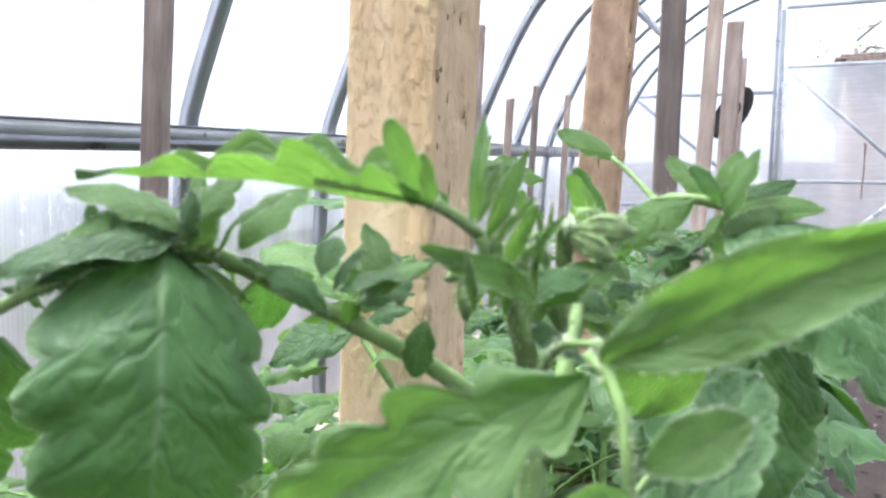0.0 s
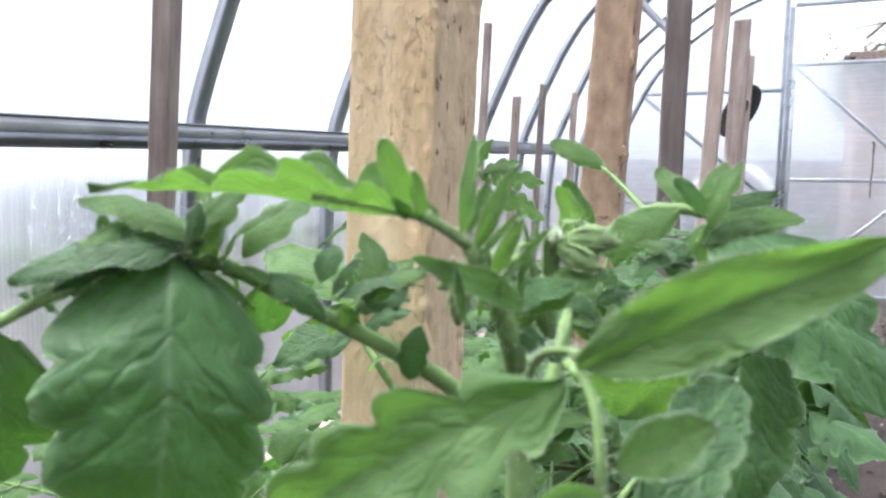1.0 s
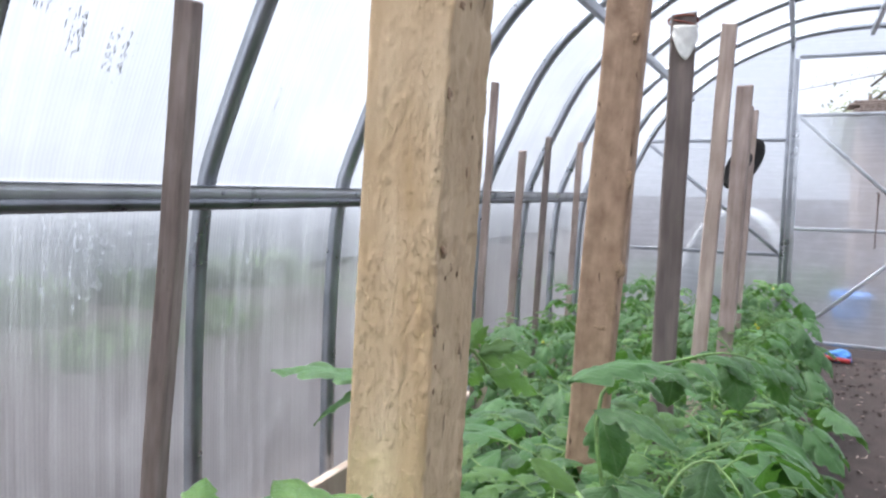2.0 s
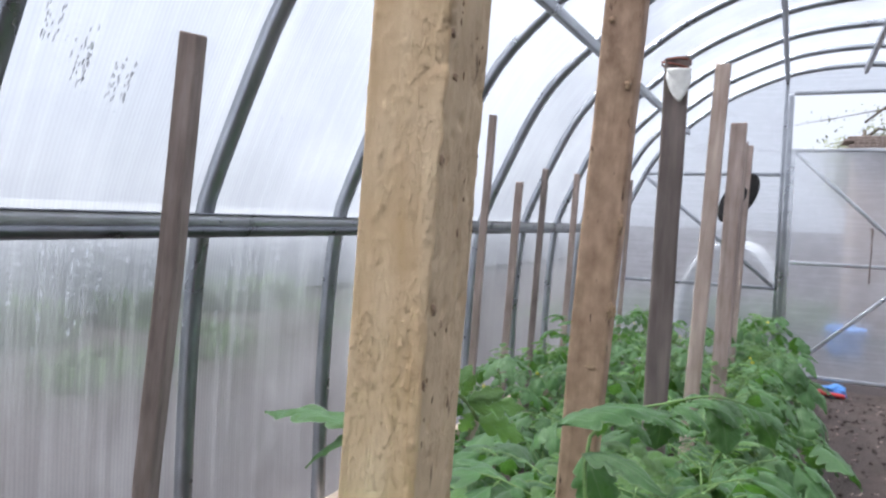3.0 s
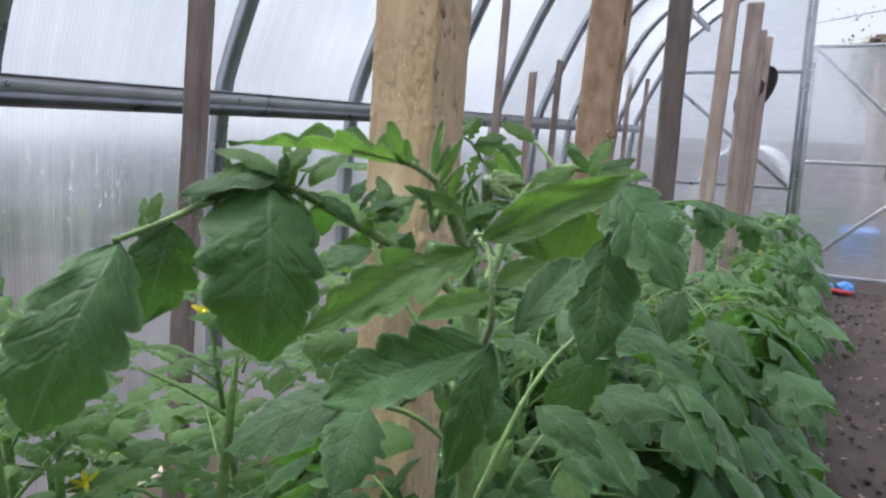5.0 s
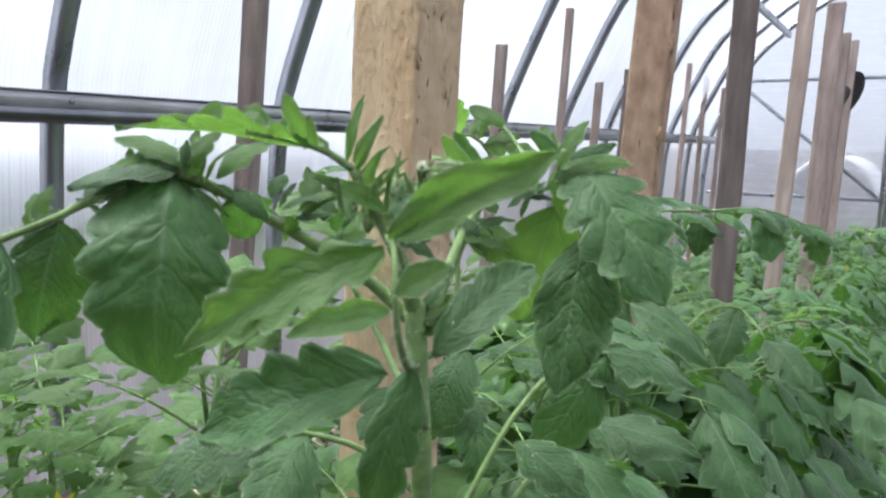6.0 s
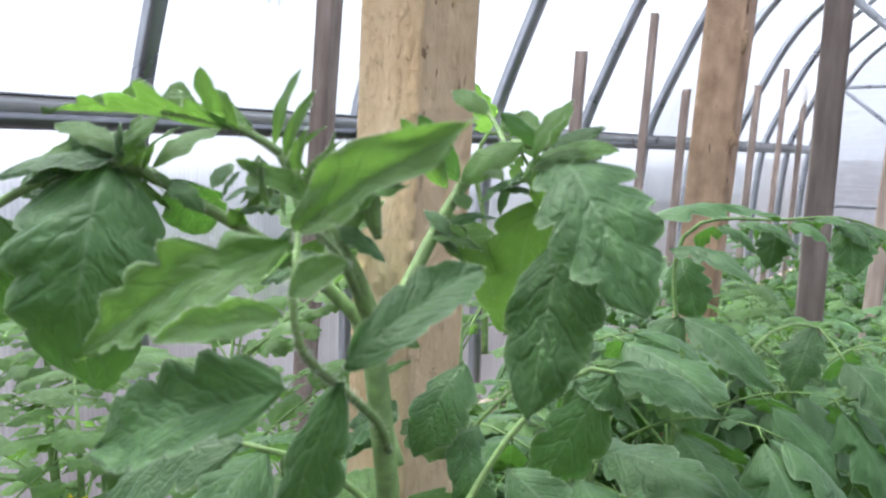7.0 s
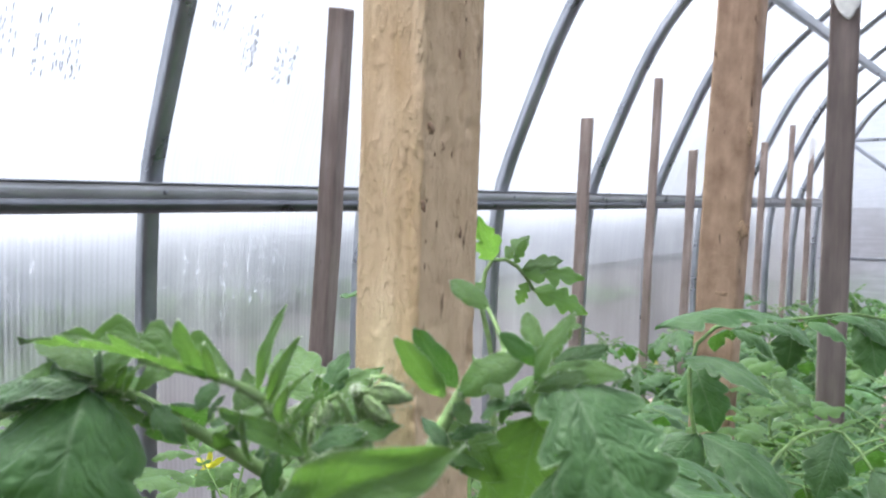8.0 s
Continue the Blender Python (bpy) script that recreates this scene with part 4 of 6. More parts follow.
def add_flower(parent, at, face, size=0.011):
    """A yellow star of six pointed petals swept back round a cone of anthers."""
    face = Vector(face).normalized()
    x = face.orthogonal().normalized()
    y = face.cross(x)
    bm = bmesh.new()
    for k in range(6):
        a = k * math.pi / 3
        d = x * math.cos(a) + y * math.sin(a)
        add_leaflet(bm, Vector(at), Vector(at) + d * size - face * size * 0.25, face, 0.22, 1.0, 0.0, 0.10, 0.1, 0.02, 6, 2, k)
    bmesh.ops.create_cone(bm, cap_ends=True, segments=8, radius1=size * 0.22, radius2=size * 0.06, depth=size * 0.8,
                          matrix=Matrix.Translation(Vector(at) + face * size * 0.35) @ face.to_track_quat("Z", "Y").to_matrix().to_4x4())
    return part("flower", bm, M_YELLOW, parent, "open yellow star-shaped flower")


def build_plant(x, y, height, seed, label, leaves=20, spread=1.0, flowers=1, lean=(0.0, 0.0), keep_off=None, young_from=0.95, big=0.35):
    """A staked plant. keep_off: a direction in which no long leaves reach."""
    rng = random.Random(seed)
    e = empty("tomato_plant", (x, y, 0.03))
    bm = bmesh.new()
    pts, n = [], 14
    ph = rng.random() * 6
    for i in range(n + 1):
        u = i / n
        pts.append(Vector((lean[0] * u + 0.02 * math.sin(ph + u * 5) * u, lean[1] * u + 0.02 * math.cos(ph * 2 + u * 6) * u, height * u)))
    add_sweep(bm, pts, [0.0065 * (1 - 0.6 * i / n) if i < n else 0.0006 for i in range(n + 1)], 8)
    part("stem", bm, M_STEM, e, "thick hairy green stem")
    az = rng.random() * 6.28
    for k in range(leaves):
        u = 0.28 + 0.70 * (k / (leaves - 1)) ** 0.85
        i = u * n
        p = pts[int(i)].lerp(pts[min(n, int(i) + 1)], i - int(i))
        az += 2.4 + rng.uniform(-.5, .5)
        young = u > young_from
        a, b = rng.choice(YOUNG if young else BIG if rng.random() < big else LEAVES)
        sc = rng.uniform(0.9, 1.2) * (1.0 - 0.30 * max(0, u - 0.75) * 4 if not young else 1.0) * spread
        if keep_off is not None and math.cos(az - keep_off) > 0.2 and u > 0.7:
            az += 2.2
        rot = Euler((rng.uniform(-.25, .25), rng.uniform(-0.30, 0.25) - (0.15 if u > 0.8 else 0), az)).to_matrix().to_4x4()
        m = Matrix.Translation(p) @ rot @ Matrix.Scale(sc, 4)
        lf = new("leaf", a)
        lf.parent, lf.matrix_basis = e, m
        st = new("leaf_stalk", b)
        st.parent, st.matrix_basis = lf, Matrix()
    for k in range(5):
        # shoot tip
        a, b = YOUNG[k % 4]
        m = Matrix.Translation(pts[-1] - Vector((0, 0, 0.012 + 0.006 * k))) @ Euler((rng.uniform(-.2, .2), rng.uniform(-0.6, -0.1), k * 2.4 + az)).to_matrix().to_4x4() @ Matrix.Scale(rng.uniform(0.35, 0.55), 4)
        lf = new("leaf", a)
        lf.parent, lf.matrix_basis = e, m
        st = new("leaf_stalk", b)
        st.parent, st.matrix_basis = lf, Matrix()
    for k in range(flowers):
        u = rng.uniform(0.6, 0.95)
        p = pts[int(u * n)]
        a = rng.random() * 6.28
        q = p + Vector((math.cos(a), math.sin(a), 0.2)) * rng.uniform(0.04, 0.08)
        bm = bmesh.new()
        add_sweep(bm, [p, p.lerp(q, 0.5) + Vector((0, 0, 0.012)), q], [0.0013, 0.001, 0.0008], 5)
        part("truss", bm, M_STEM, e)
        add_flower(e, q, (math.cos(a), math.sin(a), -0.5), 0.011)
    return tagged(e, label, "tomato plant", "tomato plants")


def add_hairs(bm, pts, radius, count, rng, length=0.0016):
    """Fine stiff hairs round a stalk."""
    pts = [Vector(p) for p in pts]
    for _ in range(count):
        u = rng.random() * (len(pts) - 1)
        i = min(int(u), len(pts) - 2)
        p = pts[i].lerp(pts[i + 1], u - i)
        t = (pts[i + 1] - pts[i]).normalized()
        o = t.orthogonal().normalized()
        o = Matrix.Rotation(rng.random() * 6.283, 3, t) @ o
        s = t.cross(o)
        a = p + o * radius * 0.9
        w = 0.00006
        v = [bm.verts.new(a + s * w), bm.verts.new(a - s * w), bm.verts.new(a + t * w * 1.6), bm.verts.new(a + (o + t * rng.uniform(-.3, .3)).normalized() * length * rng.uniform(.6, 1.2))]
        for q in ((0, 1, 3), (1, 2, 3), (2, 0, 3)):
            bm.faces.new([v[k] for k in q])


VIEW = Vector((0.14, 0.18, 1.09))   # the open side of the bed, from which the light green faces are seen


def single_leaflet(parent, base, tip, open_side, sky, ratio, arc=0.10, fold=0.22, lobes=4.5, depth=0.34, mat=None, twist=0.0, seed=0, name="leaflet", nu=46, nv=8, blunt=False, taper=0.85, hook=0.0, broad=0.50):
    """One large leaflet of the near plant. open_side, sky: how far its face looks to the path and up."""
    base, tip = Vector(base), Vector(tip)
    up = (VIEW - (base + tip) / 2).normalized() * open_side + Vector((0, 0, 1)) * sky
    bm = bmesh.new()
    add_leaflet(bm, base, tip, up, ratio, lobes, depth, arc, fold, 0.05, nu, nv, seed, twist, blunt, taper, hook, 0.45, broad)
    rim = [(g.verts[0].co.copy(), g.verts[1].co.copy(), g.link_faces[0].calc_center_median()) for g in bm.edges if g.is_boundary]
    ob = part(name, bm, mat or M_LEAF, parent)
    # short pale hairs along the margin
    rng = random.Random(seed + 900)
    bm = bmesh.new()
    for p, q, c in rim:
        for _ in range(max(1, min(4, int((q - p).length / 0.0004)))):
            s = p.lerp(q, rng.random())
            d = ((s - c).normalized() + Vector((rng.gauss(0, .5), rng.gauss(0, .5), rng.gauss(0, .5)))).normalized()
            t = s + d * rng.uniform(0.0003, 0.0009)
            w = d.orthogonal().normalized() * 0.00005
            x = d.cross(w)
            v = [bm.verts.new(s + w), bm.verts.new(s - w), bm.verts.new(s + x), bm.verts.new(t)]
            for k in ((0, 1, 3), (1, 2, 3), (2, 0, 3)):
                bm.faces.new([v[m] for m in k])
    part("hairs", bm, M_HAIR, ob)
    return ob


def stalk(parent, pts, r0, r1, hairs=0, name="stalk", mat=None):
    n = max(6, 3 * len(pts))
    line = smooth3(pts, n)
    bm = bmesh.new()
    add_sweep(bm, line, [r0 + (r1 - r0) * i / (n - 1) for i in range(n)], 10)
    ob = part(name, bm, mat or M_STEM_PALE, parent)
    if hairs:
        bm = bmesh.new()
        add_hairs(bm, line, (r0 + r1) / 2, hairs, random.Random(len(pts) * 13 + hairs))
        part("hairs", bm, M_HAIR, ob)
    return ob


def smooth3(pts, n):
    return [Vector(p) for p in smooth_line([tuple(p) for p in pts], n)]


def bud(parent, base, tip, fat=0.26):
    """A hairy flower bud with its sepals."""
    base, tip = Vector(base), Vector(tip)
    ax = tip - base
    L = ax.length
    bm = bmesh.new()
    n = 9
    line = [base + ax * (i / (n - 1)) for i in range(n)]
    rad = [L * fat * max(0.06, math.sin(math.pi * (0.10 + 0.84 * i / (n - 1))) ** 0.8) * (1.1 - 0.35 * i / (n - 1)) for i in range(n)]
    add_sweep(bm, line, rad, 10)
    for k in range(5):
        d = Matrix.Rotation(k * 1.2566, 3, ax.normalized()) @ ax.orthogonal().normalized()
        add_leaflet(bm, base + d * L * fat * 0.4, base + ax * 0.85 + d * L * (fat * 1.05), d, 0.10, 1.0, 0.0, 0.12, -0.2, 0.0, 6, 1, k)
    ob = part("bud", bm, M_BUD, parent, "closed hairy green flower bud")
    bm = bmesh.new()
    add_hairs(bm, line, L * fat * 0.85, 120, random.Random(int(L * 1e5)), 0.0012)
    part("hairs", bm, M_HAIR, ob)
    return ob


def build_near_plant():
    e = empty("tomato_plant", (0.03, 0.40, 0.03))
    o = Vector(e.location)
    P = lambda *p: Vector(p) - o
    global VIEW
    view_was, VIEW = VIEW, VIEW - o
    # stems
    stalk(e, [P(0.03, 0.40, 0.0), P(0.035, 0.392, 0.35), P(0.045, 0.372, 0.70), P(0.055, 0.348, 0.95), P(0.056, 0.345, 0.985), P(0.0575, 0.343, 1.012), P(0.0605, 0.334, 1.034)], 0.0050, 0.0030, 900, "stem")
    stalk(e, [P(0.0600, 0.3355, 1.030), P(0.0622, 0.327, 1.044), P(0.0628, 0.318, 1.056), P(0.0615, 0.312, 1.065), P(0.060, 0.309, 1.0705)], 0.0026, 0.0012, 300)
    stalk(e, [P(0.0615, 0.330, 1.038), P(0.068, 0.317, 1.050), P(0.075, 0.304, 1.0570), P(0.081, 0.2985, 1.0585)], 0.0010, 0.0005, 160)
    stalk(e, [P(0.063, 0.336, 1.028), P(0.064, 0.352, 1.050), P(0.068, 0.363, 1.066), P(0.079, 0.365, 1.0735), P(0.0895, 0.3655, 1.0725)], 0.0021, 0.0011, 220)
    # leaf stalk that comes towards the path
    stalk(e, [P(0.0590, 0.3420, 0.996), P(0.0637, 0.3337, 1.0071), P(0.0761, 0.3097, 1.0249), P(0.0852, 0.2935, 1.0369), P(0.0856, 0.2912, 1.0462), P(0.0835, 0.2940, 1.0550), P(0.0790, 0.2975, 1.0575)], 0.0012, 0.0006, 420)
    single_leaflet(e, P(0.0853, 0.2898, 1.0310), P(0.0468, 0.2745, 1.0140), 1.0, 0.35, 0.27, 0.03, -0.28, 5.0, 0.26, None, 0, 1, taper=0.6)
    single_leaflet(e, P(0.0869, 0.2882, 1.0442), P(0.0750, 0.2720, 1.0414), 1.0, 0.25, 0.21, 0.06, -0.45, 2.5, 0.20, M_YOUNG, 0, 2, taper=0.7)
    single_leaflet(e, P(0.0878, 0.2886, 1.0478), P(0.0982, 0.2923, 1.0541), 1.0, 0.25, 0.33, 0.08, -0.30, 1.5, 0.18, M_YOUNG, 0, 3, taper=0.7)
    single_leaflet(e, P(0.0790, 0.2960, 1.0562), P(0.0370, 0.2768, 1.0300), 1.0, 0.25, 0.20, 0.08, -0.40, 5.5, 0.42, M_YOUNG, 0.2, 4, taper=1.0)
    single_leaflet(e, P(0.0812, 0.2950, 1.0575), P(0.1162, 0.3003, 1.0760), 1.0, 0.12, 0.165, 0.05, -0.50, 1.5, 0.12, M_YOUNG, 0, 5, taper=0.75)
    single_leaflet(e, P(0.0825, 0.2955, 1.0585), P(0.0930, 0.2985, 1.0690), 1.0, 0.20, 0.22, 0.06, -0.30, 1.5, 0.14, M_YOUNG, 0, 6, taper=0.6)
    single_leaflet(e, P(0.0880, 0.3000, 1.0335), P(0.0985, 0.3275, 1.0490), 1.0, 0.30, 0.23, 0.06, -0.20, 4.5, 0.20, None, 0, 7, taper=0.55)
    single_leaflet(e, P(0.0800, 0.3080, 1.0270), P(0.0690, 0.3030, 0.9850), 1.0, 0.2, 0.19, 0.12, 0.18, 4.5, 0.22, None, 0, 8)
    # long leaf at the top
    stalk(e, [P(0.0600, 0.309, 1.0705), P(0.0560, 0.3035, 1.0748), P(0.050, 0.297, 1.0772), P(0.042, 0.2935, 1.0784)], 0.0010, 0.0005, 120)
    single_leaflet(e, P(0.0570, 0.3045, 1.0752), P(0.0060, 0.2845, 1.0795), 0.35, 1.0, 0.135, 0.02, -1.1, 5.0, 0.55, M_YOUNG, 0, 9, taper=1.3)
    for b, t, r, sd in (((0.0535, 0.3005, 1.0750), (0.0524, 0.2955, 1.0868), 0.20, 10), ((0.0555, 0.3020, 1.0745), (0.0553, 0.2990, 1.0822), 0.19, 11),
                        ((0.0590, 0.3080, 1.0720), (0.0578, 0.3160, 1.0880), 0.09, 12), ((0.0610, 0.3090, 1.0700), (0.0663, 0.3129, 1.0827), 0.13, 13),
                        ((0.0615, 0.3095, 1.0690), (0.0665, 0.3150, 1.0760), 0.08, 14), ((0.0600, 0.3060, 1.0660), (0.0530, 0.3030, 1.0690), 0.20, 15),
                        ((0.0680, 0.3120, 1.0610), (0.0540, 0.3040, 1.0685), 0.17, 16), ((0.0590, 0.3110, 1.0720), (0.0600, 0.3170, 1.0810), 0.13, 17),
                        ((0.0640, 0.3100, 1.0660), (0.0690, 0.3080, 1.0755), 0.16, 18)):
        single_leaflet(e, P(*b), P(*t), 0.9, 0.2, r, 0.10, -0.30, 2.0, 0.14, M_YOUNG, 0.3, sd, "young_leaf", 20, 5, sd in (10, 11), 0.75)
    rng = random.Random(9)
    for k in range(16):
        c = Vector((0.0630, 0.3120, 1.064)) + Vector((rng.gauss(0, 0.003), rng.gauss(0, 0.003), rng.uniform(-0.007, 0.004)))
        d = Vector((rng.gauss(0, 0.5), rng.gauss(0, 0.4), rng.uniform(0.6, 1.1))).normalized() * rng.uniform(0.005, 0.012)
        single_leaflet(e, c - o, c + d - o, 0.8, 0.2, rng.uniform(0.06, 0.11), 0.12, -0.3, 1.5, 0.1, M_YOUNG, 0.4, 200 + k, "young_leaf", 10, 3, False, 0.8)
    # leaf to the side of the wall: one stalk with hanging leaflets
    stalk(e, [P(0.062, 0.336, 1.026), P(0.046, 0.328, 1.042), P(0.0235, 0.3125, 1.0582), P(0.0105, 0.3000, 1.0675), P(0.000, 0.2880, 1.0640), P(-0.012, 0.2790, 1.0565), P(-0.025, 0.2700, 1.0500)], 0.0019, 0.0009, 240)
    single_leaflet(e, P(0.0105, 0.2985, 1.0680), P(0.0136, 0.2868, 1.0150), 1.0, 0.50, 0.42, 0.17, 0.16, 4.5, 0.17, None, 0, 21, nu=64, nv=10, taper=0.60, hook=0.10, broad=0.28)
    single_leaflet(e, P(-0.024, 0.2705, 1.0500), P(-0.0215, 0.2384, 1.0035), 0.9, 0.5, 0.34, 0.18, 0.25, 5.0, 0.26, None, 0, 22, taper=0.6)
    single_leaflet(e, P(-0.012, 0.2800, 1.0560), P(-0.022, 0.2765, 1.0235), 0.9, 0.1, 0.42, 0.08, 0.15, 3.5, 0.25, None, 0.3, 23)
    for b, t, r, sd, mt in (((0.012, 0.2975, 1.0685), (-0.0091, 0.2807, 1.0640), 0.26, 24, None), ((0.012, 0.2985, 1.0695), (-0.0020, 0.2935, 1.0722), 0.36, 25, None),
                            ((0.0135, 0.2985, 1.0685), (0.0165, 0.2975, 1.0765), 0.40, 26, None), ((0.014, 0.3000, 1.0690), (0.0140, 0.3081, 1.0786), 0.28, 27, M_YOUNG),
                            ((0.020, 0.3030, 1.0670), (0.0220, 0.3199, 1.0763), 0.30, 28, M_YOUNG), ((0.013, 0.2990, 1.0700), (-0.0074, 0.2932, 1.0768), 0.24, 29, M_YOUNG),
                            ((0.026, 0.3080, 1.0640), (0.0100, 0.3195, 1.0490), 0.46, 30, None), ((0.030, 0.3120, 1.0620), (0.0290, 0.3180, 1.0680), 0.42, 31, None),
                            ((0.040, 0.3210, 1.0560), (0.0330, 0.3290, 1.0640), 0.40, 32, None), ((0.036, 0.3160, 1.0590), (0.0480, 0.3180, 1.0640), 0.34, 33, M_YOUNG),
                            ((0.044, 0.3240, 1.0530), (0.0420, 0.3220, 1.0430), 0.40, 34, None)):
        single_leaflet(e, P(*b), P(*t), 0.5, 0.9, r * 0.9, 0.12, 0.20, 2.5, 0.22, mt, 0.2, sd, "leaflet", 20, 5, False, 0.6)
    # leaf over the path side
    single_leaflet(e, P(0.0900, 0.3640, 1.0720), P(0.1227, 0.3513, 1.0391), 0.65, 0.80, 0.33, 0.13, 0.14, 5.5, 0.34, None, 0, 41, nu=48, nv=8, taper=0.75)
    single_leaflet(e, P(0.0965, 0.3620, 1.0540), P(0.0976, 0.3469, 1.0125), 1.0, -0.05, 0.32, 0.06, 0.15, 4.0, 0.16, None, 0, 42, nu=36, nv=8, taper=0.8)
    single_leaflet(e, P(0.0890, 0.3640, 1.0610), P(0.0700, 0.3760, 1.0220), 1.0, -0.2, 0.36, 0.05, 0.12, 4.5, 0.24, M_YOUNG, 0, 43, taper=0.6)
    for b, t, r, sd in (((0.0880, 0.3650, 1.0725), (0.0920, 0.3700, 1.0832), 0.26, 44), ((0.0890, 0.3650, 1.0720), (0.1025, 0.3670, 1.0770), 0.24, 45),
                        ((0.0890, 0.3640, 1.0710), (0.1075, 0.3640, 1.0720), 0.22, 46), ((0.0860, 0.3650, 1.0730), (0.0780, 0.3720, 1.0820), 0.26, 47),
                        ((0.0900, 0.3600, 1.0730), (0.0840, 0.3520, 1.0800), 0.26, 48), ((0.0840, 0.3620, 1.0735), (0.0700, 0.3560, 1.0640), 0.34, 49),
                        ((0.0661, 0.3727, 1.0815), (0.0527, 0.3730, 1.0876), 0.26, 50), ((0.0660, 0.3600, 1.0640), (0.0640, 0.3470, 1.0800), 0.22, 51),
                        ((0.0650, 0.3560, 1.0620), (0.0650, 0.3402, 1.0790), 0.18, 52), ((0.0600, 0.3560, 1.0540), (0.0745, 0.3710, 1.0415), 0.36, 53)):
        single_leaflet(e, P(*b), P(*t), 0.8, 0.4, r * 0.9, 0.10, 0.18, 2.5, 0.15, M_YOUNG if sd % 3 else None, 0.2, sd, "leaflet", 20, 5, False, 0.6)
    stalk(e, [P(0.077, 0.3650, 1.0725), P(0.070, 0.3700, 1.0785), P(0.0655, 0.3727, 1.0818)], 0.0007, 0.0005, 40)
    # lower big leaves, seen from below and from the side
    for st, leaflets in (
            ([(0.052, 0.362, 0.945), (0.064, 0.386, 0.985), (0.078, 0.402, 1.006), (0.0894, 0.4058, 1.0080)],
             (((0.0894, 0.4058, 1.0080), (0.0648, 0.4009, 0.9619), 0.9, -0.2, 0.24, 61), ((0.086, 0.4060, 1.0080), (0.1150, 0.4250, 0.9950), 0.5, 0.8, 0.28, 63))),
            ([(0.050, 0.362, 0.92), (0.062, 0.400, 0.955), (0.075, 0.431, 0.971)],
             (((0.0746, 0.4316, 0.9713), (0.1180, 0.4246, 0.9705), 0.5, 0.8, 0.34, 64), ((0.070, 0.420, 0.965), (0.1050, 0.4000, 0.9450), 0.5, 0.8, 0.34, 65), ((0.074, 0.431, 0.971), (0.080, 0.470, 0.955), 0.4, 0.8, 0.38, 66))),
            ([(0.050, 0.360, 0.935), (0.045, 0.335, 0.955), (0.040, 0.312, 0.962)],
             (((0.040, 0.312, 0.962), (0.030, 0.272, 0.940), 0.5, 0.8, 0.38, 67), ((0.042, 0.320, 0.960), (0.075, 0.300, 0.950), 0.5, 0.8, 0.36, 68), ((0.042, 0.322, 0.958), (0.008, 0.318, 0.945), 0.5, 0.8, 0.38, 69))),
            ([(0.052, 0.355, 0.965), (0.038, 0.340, 0.985), (0.020, 0.326, 0.992)],
             (((0.020, 0.326, 0.992), (-0.018, 0.306, 0.972), 0.5, 0.7, 0.36, 70), ((0.026, 0.330, 0.990), (0.030, 0.300, 0.972), 0.6, 0.6, 0.40, 71), ((0.024, 0.330, 0.992), (0.000, 0.352, 0.972), 0.5, 0.7, 0.38, 72)))):
        stalk(e, [P(*p) for p in st], 0.0012, 0.0008, 60)
        for b, t, a, s, r, sd in leaflets:
            single_leaflet(e, P(*b), P(*t), a, s, r, 0.12, 0.2, 4.5, 0.28, None, 0.1, sd, "leaflet", 24, 6)
    # small leaflets that crowd the stalks and the top
    rng = random.Random(88)
    crowd = [((0.046, 0.326, 1.052), (0.0129, 0.2985, 1.0682), 16), ((0.000, 0.287, 1.063), (-0.025, 0.270, 1.050), 10), ((0.024, 0.308, 1.066), (-0.012, 0.284, 1.060), 14), ((0.064, 0.352, 1.050), (0.094, 0.359, 1.073), 16),
             ((0.060, 0.325, 1.050), (0.062, 0.318, 1.060), 6), ((0.058, 0.343, 1.010), (0.061, 0.333, 1.036), 8)]
    for p0, p1, count in crowd:
        for k in range(count):
            c = Vector(p0).lerp(Vector(p1), rng.random()) + Vector((rng.gauss(0, 0.001), rng.gauss(0, 0.001), rng.gauss(0, 0.001)))
            d = Vector((rng.gauss(0, 0.8), abs(rng.gauss(0, 0.7)), rng.gauss(0.25, 0.5))).normalized() * rng.uniform(0.007, 0.017)
            single_leaflet(e, c - o, c + d - o, rng.uniform(0.2, 0.9), rng.uniform(0.2, 0.9), rng.uniform(0.18, 0.30), 0.14, 0.15, 2.5, 0.34, M_YOUNG if rng.random() < 0.65 else None, rng.uniform(-.5, .5), 400 + k + count, "leaflet", 18, 4)
    # flower truss with closed buds
    for b, t in (((0.0705, 0.3270, 1.0705), (0.0790, 0.3300, 1.0698)), ((0.0690, 0.3270, 1.0690), (0.0765, 0.3265, 1.0655)), ((0.0685, 0.3250, 1.0715), (0.0700, 0.3230, 1.0708)),
                 ((0.0560, 0.3220, 1.0650), (0.0500, 0.3185, 1.0615)), ((0.0500, 0.3290, 1.0610), (0.0500, 0.3270, 1.0530)), ((0.0625, 0.3220, 1.0680), (0.0640, 0.3190, 1.0640)),
                 ((0.0720, 0.3300, 1.0730), (0.0735, 0.3310, 1.0705))):
        bud(e, P(*b), P(*t))
        mid = (Vector(b) + Vector((0.066, 0.326, 1.064))) / 2 + Vector((0, 0, 0.003))
        stalk(e, [P(0.067, 0.330, 1.052), P(*mid), P(*b)], 0.0009, 0.0006, 40, "pedicel")
    # small side shoot in front of the stake
    stalk(e, [P(0.050, 0.356, 0.985), P(0.020, 0.370, 1.012), P(-0.002, 0.3760, 1.034), P(-0.006, 0.3800, 1.046)], 0.0014, 0.0008, 120)
